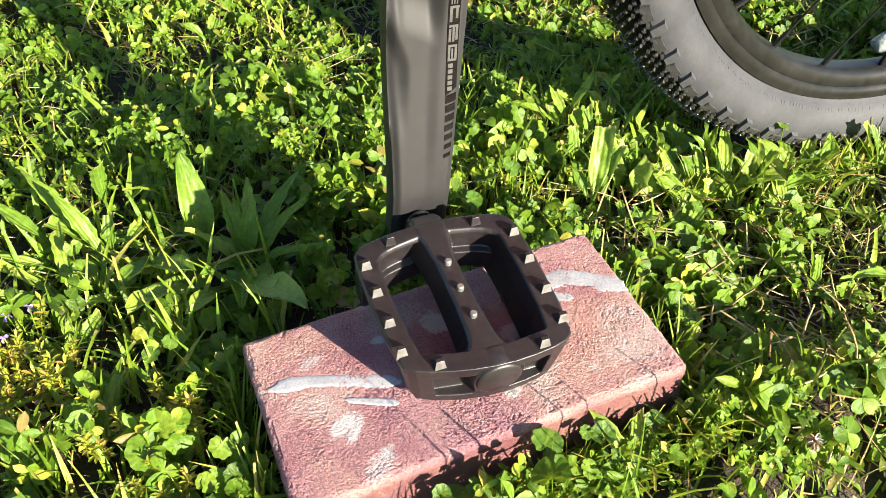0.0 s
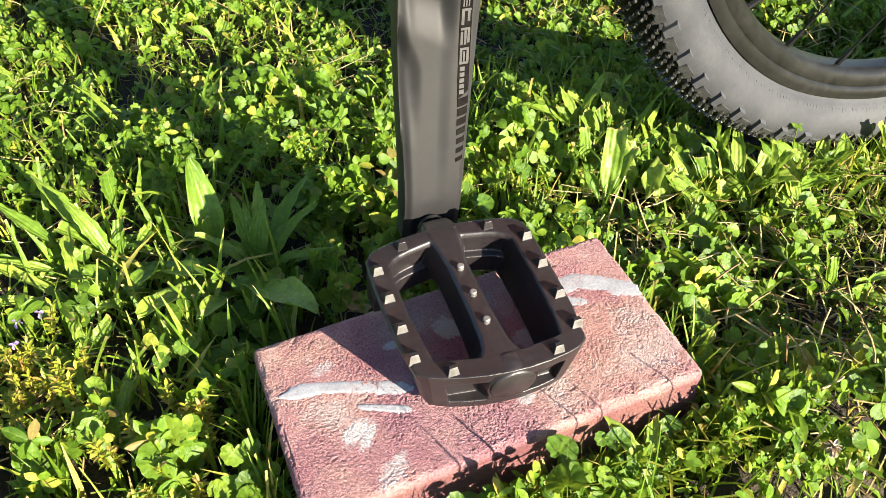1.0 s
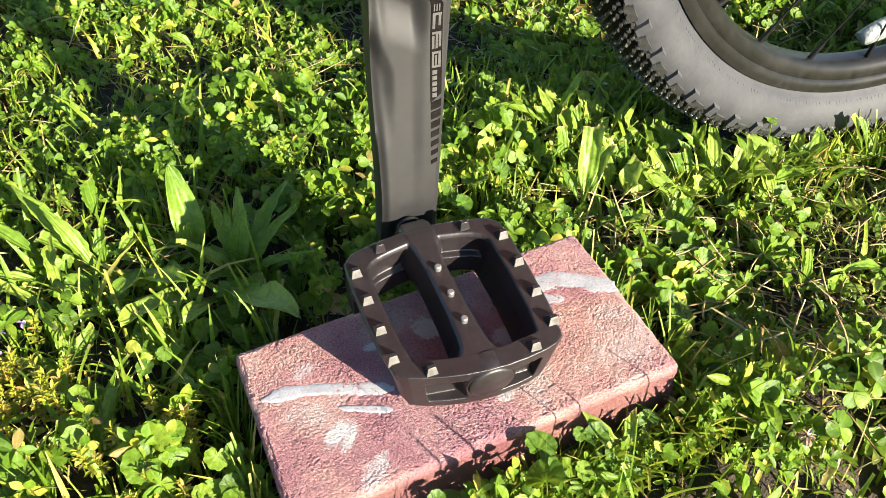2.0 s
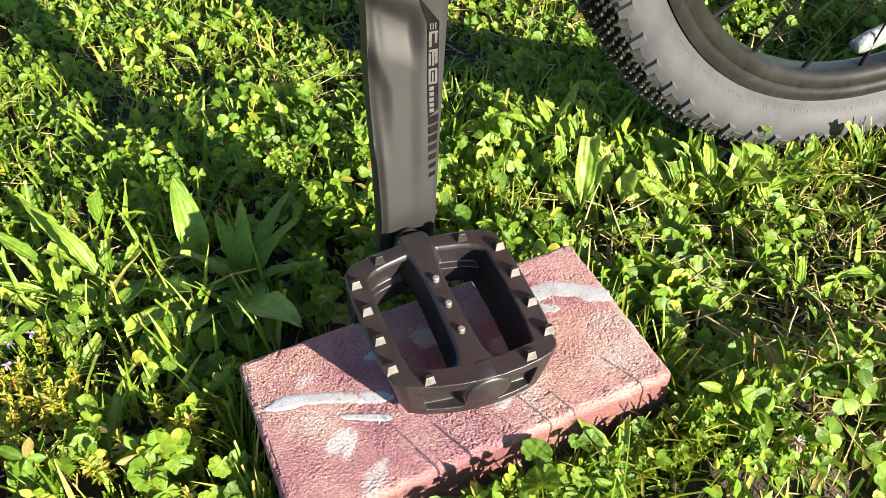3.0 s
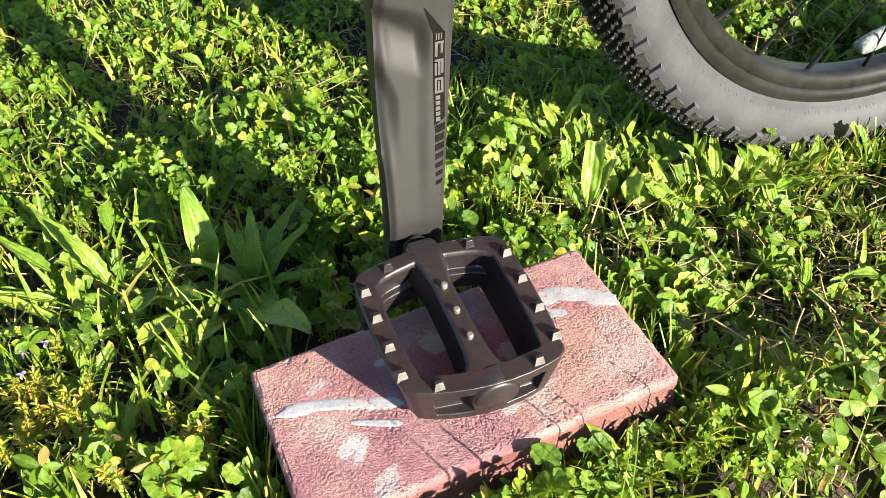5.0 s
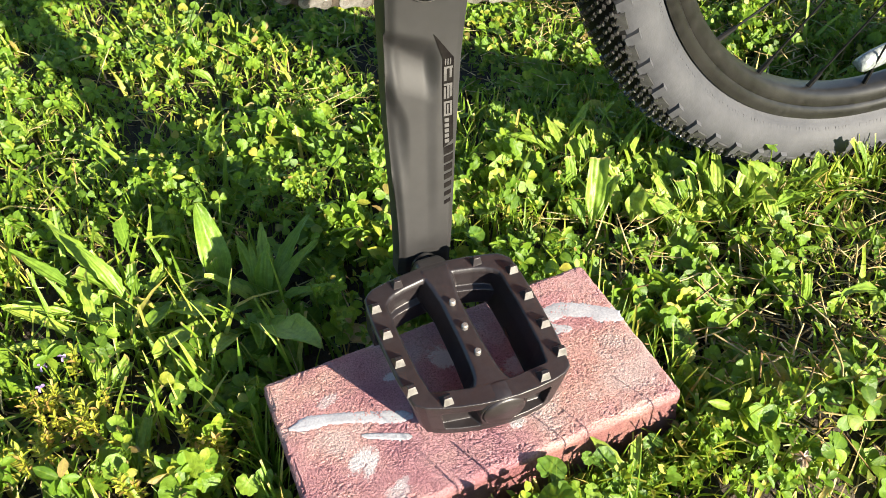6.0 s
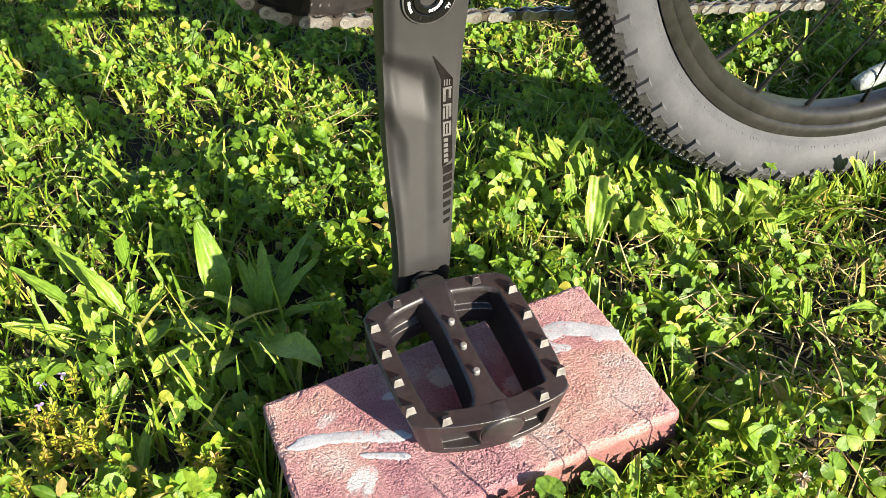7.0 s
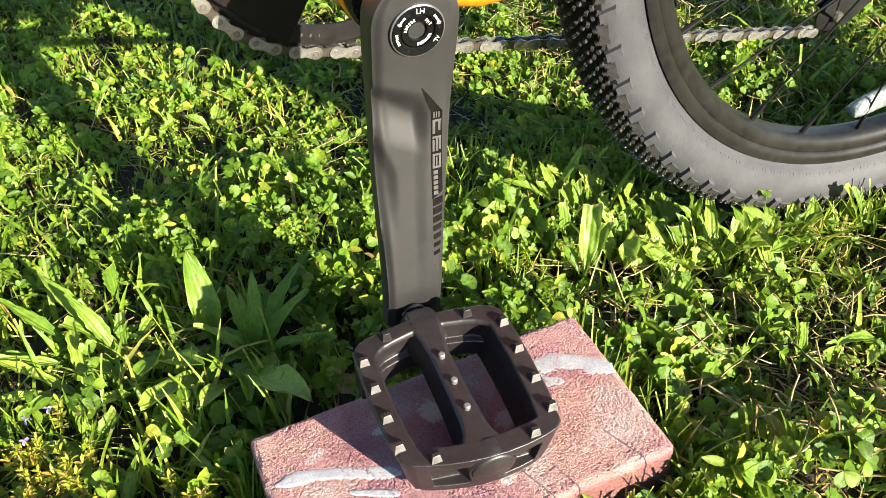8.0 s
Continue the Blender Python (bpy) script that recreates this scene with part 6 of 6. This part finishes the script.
placed_weed("plantain weed with mown leaves before the tyre",
            [(0.3732, 0.2179, 0.0120, 158, 0.0384, 0.0136, 88, 0.4, 0.90), (0.3751, 0.2091, 0.0120, 144, 0.0301, 0.0103, 55, 0.6, 1.00), (0.3752, 0.2131, 0.0120, 12, 0.0287, 0.0075, 95, 0.4, 1.00)], 10)
placed_weed("plantain weed with mown leaves before the tyre",
            [(0.3860, 0.1692, 0.0120, 154, 0.0357, 0.0096, 58, 0.4, 0.90), (0.3964, 0.1771, 0.0120, -12, 0.0283, 0.0088, 78, 0.4, 0.90), (0.3953, 0.1814, 0.0120, 159, 0.0322, 0.0102, 91, 0.4, 0.90)], 11)
placed_weed("narrow upright plantain weed in worn grass",
            [(0.3552, 0.0689, 0.0100, 132, 0.0374, 0.0082, 80, 0.4, 0.88), (0.3574, 0.0669, 0.0100, 77, 0.0299, 0.0066, 83, 0.4, 0.90), (0.3548, 0.0662, 0.0100, 141, 0.0250, 0.0058, 69, 0.5, 1.00)], 12)
placed_weed("low plantain weed with leaves lying over",
            [(0.4181, 0.0568, 0.0120, -177, 0.0538, 0.0107, 26, 0.4, 1.00), (0.4114, 0.0529, 0.0120, -148, 0.0406, 0.0085, 26, 0.5, 1.00)], 13)
placed_weed("small upright plantain weed with mown leaves",
            [(0.2946, 0.2915, 0.0120, -1, 0.0346, 0.0076, 78, 0.4, 0.90), (0.3341, 0.3029, 0.0120, -43, 0.0340, 0.0088, 81, 0.4, 0.90), (0.3432, 0.2901, 0.0120, 172, 0.0371, 0.0078, 70, 0.4, 0.90)], 14)
# tufts of short mown strap leaves round the foot of the tyre
strap = random.Random(23)
for px, py in [(0.287, 0.286), (0.312, 0.305), (0.322, 0.279), (0.348, 0.268), (0.314, 0.247), (0.350, 0.235), (0.368, 0.238), (0.315, 0.222), (0.324, 0.204), (0.340, 0.192), (0.369, 0.200), (0.386, 0.196), (0.390, 0.184), (0.412, 0.190), (0.275, 0.240), (0.262, 0.262), (0.300, 0.262), (0.295, 0.205), (0.427, 0.187), (0.355, 0.175), (0.305, 0.180)]:
    plantain(px, py, [(strap.gauss(115, 48), strap.uniform(0.030, 0.044), strap.uniform(0.0085, 0.0135), strap.uniform(50, 82), strap.uniform(0.3, 0.9), strap.choice([0.86, 0.78, 0.90, 1.0])) for _ in range(strap.randint(2, 3))], strap.randint(300, 900), "short plantain weed with broad ribbed mown leaves")
plantain(-0.088, 0.212, [(95, 0.060, 0.0085, 52, 0.8, 0.88), (150, 0.070, 0.0085, 36, 0.8, 1.0), (175, 0.065, 0.008, 32, 0.7, 1.0)], 15, "plantain weed with long narrow pale leaves")
plantain(-0.022, 0.158, [(20, 0.044, 0.017, 34, 1.1, 1.0), (165, 0.040, 0.015, 30, 1.2, 0.88), (250, 0.036, 0.014, 34, 1.2, 1.0)], 14, "low plantain weed with short broad leaves")
spots = [(0.355, 0.232), (0.330, 0.222), (0.385, 0.190), (0.372, 0.182), (0.405, 0.184), (0.43, 0.178), (0.30, 0.228), (0.34, 0.195), (0.415, 0.178), (0.445, 0.182), (0.33, 0.165), (0.375, 0.205), (0.28, 0.215), (0.43, 0.19), (0.355, 0.185), (0.31, 0.145), (0.405, 0.150), (0.25, 0.24), (0.46, 0.17), (0.345, 0.205), (0.395, 0.186), (0.310, 0.240), (0.265, 0.222), (0.425, 0.165), (0.205, 0.225), (-0.09, 0.165), (-0.045, 0.135), (-0.10, 0.33), (0.03, 0.36), (-0.05, 0.41), (0.125, 0.30), (0.46, 0.115), (0.27, 0.03), (0.30, -0.03), (0.15, -0.035),
         (0.05, 0.50), (0.16, 0.43), (-0.08, 0.10), (0.50, 0.05), (0.235, 0.075), (0.40, 0.33), (0.50, 0.40), (0.07, 0.245)]
more = random.Random(5)
while len(spots) < 88:
    p = (more.uniform(-0.2, 0.8), more.uniform(-0.05, 0.8))
    if clear(np.array([p[0]]), np.array([p[1]]), 0.03)[0] and p[1] > 0.02 - 0.33 * (p[0] + 0.14) and p[1] < 0.95 - 0.384 * (p[0] + 0.12):
        spots.append(p)
for i, (px, py) in enumerate(spots):
    r = random.Random(40 + i)
    plantain(px, py, [(r.gauss(88, 65), r.uniform(0.024, 0.050) * (1.35 if i < 20 else 1.0) * float(mown(px, py)) ** 0.5, r.uniform(0.006, 0.0125) * (1.35 if i < 20 else 1.0), r.uniform(38, 70), r.uniform(0.8, 1.5)) for _ in range(r.randint(3, 5))], 40 + i)


# low weeds with short broad leaves, lying nearly flat
flat = random.Random(11)
low_spots = []
while len(low_spots) < 84:
    p = (flat.uniform(-0.17, 0.05), flat.uniform(0.04, 0.36)) if len(low_spots) < 20 else (flat.uniform(-0.15, 0.22), flat.uniform(0.30, 0.85)) if len(low_spots) < 58 else (flat.uniform(0.08, 0.55), flat.uniform(-0.08, 0.42))
    if clear(np.array([p[0]]), np.array([p[1]]), 0.026)[0] and p[1] > 0.0 - 0.33 * (p[0] + 0.14):
        low_spots.append(p)
while len(low_spots) < 112:
    p = (flat.uniform(0.22, 0.56), flat.uniform(-0.06, 0.19))
    if clear(np.array([p[0]]), np.array([p[1]]), 0.026)[0] and p[1] > 0.0 - 0.33 * (p[0] + 0.14):
        low_spots.append(p)
low_spots += [(-0.020, 0.205), (0.032, 0.165), (0.050, 0.188), (-0.042, 0.172), (0.004, 0.158), (0.062, 0.222), (-0.016, 0.240), (0.038, 0.236), (0.022, 0.142), (-0.028, 0.148), (-0.060, 0.205)]
for i, (px, py) in enumerate(low_spots):
    plantain(px, py, [(flat.gauss(88, 80), flat.uniform(0.022, 0.042) * float(mown(px, py)) ** 0.5, flat.uniform(0.006, 0.014), flat.uniform(35, 62), flat.uniform(1.2, 2.0)) for _ in range(flat.randint(2, 4))], 130 + i, "low green weed with short broad leaves")


# wide cut leaves standing before the tyre
plantain(0.523, 0.174, [(133, 0.060, 0.0088, 60, 0.15, 0.88), (121, 0.054, 0.0078, 68, 0.15, 0.86), (148, 0.046, 0.0066, 54, 0.3, 0.90), (60, 0.034, 0.0070, 60, 0.4, 0.86)], 77, "wide pale cut leaves standing before the tyre")


def yellow_weed(x, y, seed):
    """A low yellowish weed: short stems with tiers of tiny narrow leaves."""
    r = np.random.default_rng(seed)
    z0, heads, norms, foot, tips = lie(x, y), [], [], [], []
    for _ in range(5):
        a, h, o = r.uniform(0, 6.28), r.uniform(0.018, 0.042), r.uniform(0.006, 0.022)
        low = np.array([x + 0.6 * o * math.cos(a), y + 0.6 * o * math.sin(a), z0])
        tip = np.array([x + o * math.cos(a), y + o * math.sin(a), z0 + h])
        foot.append(low), tips.append(tip)
        for tier in range(5):
            t = 1 - 0.11 * tier
            mid = low + (tip - low) * t
            for k in range(6 if tier else 4):
                heads.append(mid + r.normal(0, 0.0006, 3))
                b = (1.047 if tier else 1.571) * k + 0.6 * tier + r.normal(0, 0.2)
                # each leaf stands out from the stem, tilted up
                norms.append((-1.1 * math.cos(b), -1.1 * math.sin(b), 1.0 + 0.45 * tier + r.normal(0, 0.3)))
    n = len(heads)
    # leaves run along +y of their own frame; spin it outwards and up
    norms = np.array(norms)
    turns = facing(norms, np.zeros(n)) * r.uniform(0.6, 1.15, n)[:, None, None]
    return joined([spread(leaflet(0.0048, 0.0019, 0.30, -0.20), turns, np.array(heads)), stalks(np.array(foot), np.array(tips), 0.0005, 0.0008)])


for i, (px, py) in enumerate([(-0.118, 0.169), (-0.116, 0.150), (-0.113, 0.130), (-0.126, 0.117), (-0.100, 0.143), (-0.096, 0.113), (-0.041, 0.095), (-0.071, 0.079), (-0.134, 0.136), (-0.052, 0.062), (-0.029, 0.083)]):
    if clear(np.array([px]), np.array([py]), 0.012)[0]:
        tagged(new("yellow_weed", bulk("yellow_weed", *yellow_weed(px, py, 60 + i), M_WEED)), "low yellowish weed with tiny leaves in whorls", "weed", "yellow weeds")


def big_clover(x, y, h, seed):
    """One large clover leaf of three broad leaflets on its stem."""
    r = np.random.default_rng(seed)
    z = lie(x, y)
    top = np.array([x + r.normal(0, 0.004), y + r.normal(0, 0.004), z + h])
    ob = tagged(empty("large_clover", Matrix.Translation((x, y, z))), "large bright clover leaf of three broad leaflets", "clover", "large clover leaves")
    v, f, u = stalks(np.array([[0.0, 0, 0]]), (top - np.array([x, y, z]))[None], 0.0006, 0.002)
    stem = new("stem", bulk("stem", v, f, u, M_GRASS))
    stem.parent = ob
    normal = np.array([[r.normal(0.1, 0.25), r.normal(-0.35, 0.25), 1.0]])
    for k in range(3):
        n2 = normal + r.normal(0, 0.25, (1, 3))
        t = facing(n2, np.array([2 * math.pi * k / 3 + seed])) * r.uniform(0.95, 1.25)
        v, f, u = spread(leaflet(0.0085, 0.0082, 0.45, 0.05), t, (top - np.array([x, y, z]))[None])
        leaf = new("leaflet", bulk("leaflet", v, f, u, M_CLOVER))
        leaf.parent = ob


for i, (px, py, h) in enumerate([(0.262, -0.050, 0.036), (0.250, -0.062, 0.030), (0.282, -0.045, 0.028), (0.360, 0.115, 0.030), (0.372, 0.125, 0.026), (0.300, 0.070, 0.026), (0.195, 0.125, 0.040), (0.215, 0.14, 0.03), (-0.012, 0.052, 0.034), (-0.02, 0.035, 0.028), (-0.03, 0.165, 0.03), (-0.05, 0.14, 0.028), (0.035, 0.235, 0.032), (0.06, 0.26, 0.036), (0.012, 0.178, 0.026), (-0.004, 0.184, 0.024), (0.002, 0.140, 0.030), (-0.018, 0.128, 0.026)] ):
    big_clover(px, py, h, i)


def round_weed(x, y, z, radius, seed):
    """One round scalloped leaf held up on its stem."""
    r = np.random.default_rng(300 + seed)
    foot = np.array([x + r.normal(0, 0.004), y + r.normal(0.002, 0.004), lie(x, y)])
    ob = tagged(empty("round_leaf_weed", Matrix.Translation(foot)), "round scalloped green leaf on a thin stem", "weed", "round leaves")
    head = np.array([x, y, max(z, foot[2] + 0.008)]) - foot
    leaf = new("leaf", bulk("leaf", *spread(round_leaf(seed), facing(np.array([[r.normal(0.1, 0.2), r.normal(-0.6, 0.25), 1.0]]), r.uniform(0, 6.3, 1)) * (radius / 0.0080), head[None]), M_ROUND))
    leaf.parent = ob
    stem = new("stem", bulk("stem", *stalks(np.zeros((1, 3)), head[None], 0.0005, 0.001), M_GRASS))
    stem.parent = ob


# by the tyre and on the bank; round the weeds; along the brick
bank_leaves = [(0.160, 0.181, 0.045, 0.0065), (0.205, 0.214, 0.035, 0.0062), (0.230, 0.165, 0.030, 0.0056), (0.380, 0.129, 0.030, 0.0070), (0.383, 0.123, 0.030, 0.0061), (0.425, 0.197, 0.040, 0.0086), (0.254, 0.024, 0.030, 0.0054), (0.241, 0.000, 0.035, 0.0055), (0.249, 0.028, 0.030, 0.0057), (0.245, 0.019, 0.030, 0.0053), (0.288, 0.059, 0.030, 0.0046), (0.287, 0.001, 0.035, 0.0062), (0.328, 0.012, 0.030, 0.0069), (0.296, -0.012, 0.030, 0.0095)]
weed_leaves = [(0.269, -0.051, 0.035, 0.0076), (0.241, -0.057, 0.040, 0.0099), (-0.085, 0.122, 0.030, 0.0055), (-0.088, 0.093, 0.030, 0.0080), (-0.049, 0.131, 0.030, 0.0055), (-0.027, 0.052, 0.040, 0.0068), (-0.018, 0.053, 0.040, 0.0056), (-0.082, 0.233, 0.030, 0.0055), (0.001, 0.176, 0.030, 0.0059), (0.038, 0.229, 0.030, 0.0063), (0.279, -0.061, 0.030, 0.0084), (-0.065, 0.077, 0.030, 0.0065), (-0.038, 0.137, 0.030, 0.0049), (0.321, 0.153, 0.020, 0.0043)]
brick_leaves = [(0.322, 0.127, 0.020, 0.0050), (-0.105, 0.197, 0.020, 0.0054), (0.141, 0.145, 0.020, 0.0045), (0.109, -0.018, 0.066, 0.0078), (0.133, -0.016, 0.064, 0.0043), (0.140, -0.020, 0.061, 0.0068), (0.090, -0.020, 0.053, 0.0053), (0.103, -0.022, 0.048, 0.0049), (0.116, -0.025, 0.047, 0.0055), (0.073, -0.018, 0.054, 0.0042), (0.152, -0.030, 0.049, 0.0050), (0.129, -0.030, 0.055, 0.0054), (0.058, -0.020, 0.056, 0.0046), (0.171, -0.018, 0.056, 0.0057)]
for i, (px, py, pz, size) in enumerate(bank_leaves + weed_leaves + brick_leaves):
    round_weed(px, py, pz, size, i)


def flower(x, y, h, seed):
    r = np.random.default_rng(seed)
    n = 5
    z = lie(x, y) + h
    turns = facing(np.stack([0.8 * np.cos(np.arange(n) * 1.25), 0.8 * np.sin(np.arange(n) * 1.25), np.ones(n)], 1), np.arange(n) * 1.25)
    ob = new("small_flower", bulk("small_flower", *spread(leaflet(0.0030, 0.0020, 0.5), turns, np.tile(np.array([[x, y, z]]), (n, 1)) + r.normal(0, 0.0006, (n, 3))), M_PETAL))
    tagged(ob, "tiny pale violet flower on a thin stem", "flower", "violet flowers")
    stem = new("stem", bulk("stem", *stalks(np.array([[x, y, z - h]]), np.array([[x, y, z]]), 0.0005, 0.001), M_GRASS))
    stem.parent = ob


for i, (px, py, h) in enumerate([(-0.119, 0.178, 0.040), (-0.108, 0.183, 0.038), (-0.122, 0.165, 0.035)]):
    flower(px, py, h, i)


def clover_flower(x, y, h):
    """A faded clover head: a small ball of narrow florets on a stem."""
    r = np.random.default_rng(5)
    n, z = 46, lie(x, y)
    way = r.normal(0, 1, (n, 3))
    way[:, 2] = way[:, 2] * 0.8 + 0.25
    way /= np.linalg.norm(way, axis=1, keepdims=True)
    # florets point outwards from the middle of the head
    side = np.cross(way, np.array([[0.3, 0.2, 1.0]]))
    side /= np.linalg.norm(side, axis=1, keepdims=True)
    turns = np.stack([side, way, np.cross(side, way)], axis=2) * r.uniform(0.8, 1.1, n)[:, None, None]
    head = np.array([0.0, 0.0, h])
    ob = tagged(empty("clover_flower", Matrix.Translation((x, y, z))), "faded pinkish clover flower head in the lawn", "flower")
    florets = new("florets", bulk("florets", *spread(leaflet(0.0046, 0.0017, 0.4), turns, np.tile(head, (n, 1))), M_FADED))
    florets.parent = ob
    stem = new("stem", bulk("stem", *stalks(np.zeros((1, 3)), head[None], 0.0006, 0.002), M_GRASS))
    stem.parent = ob


clover_flower(0.232, -0.058, 0.030)
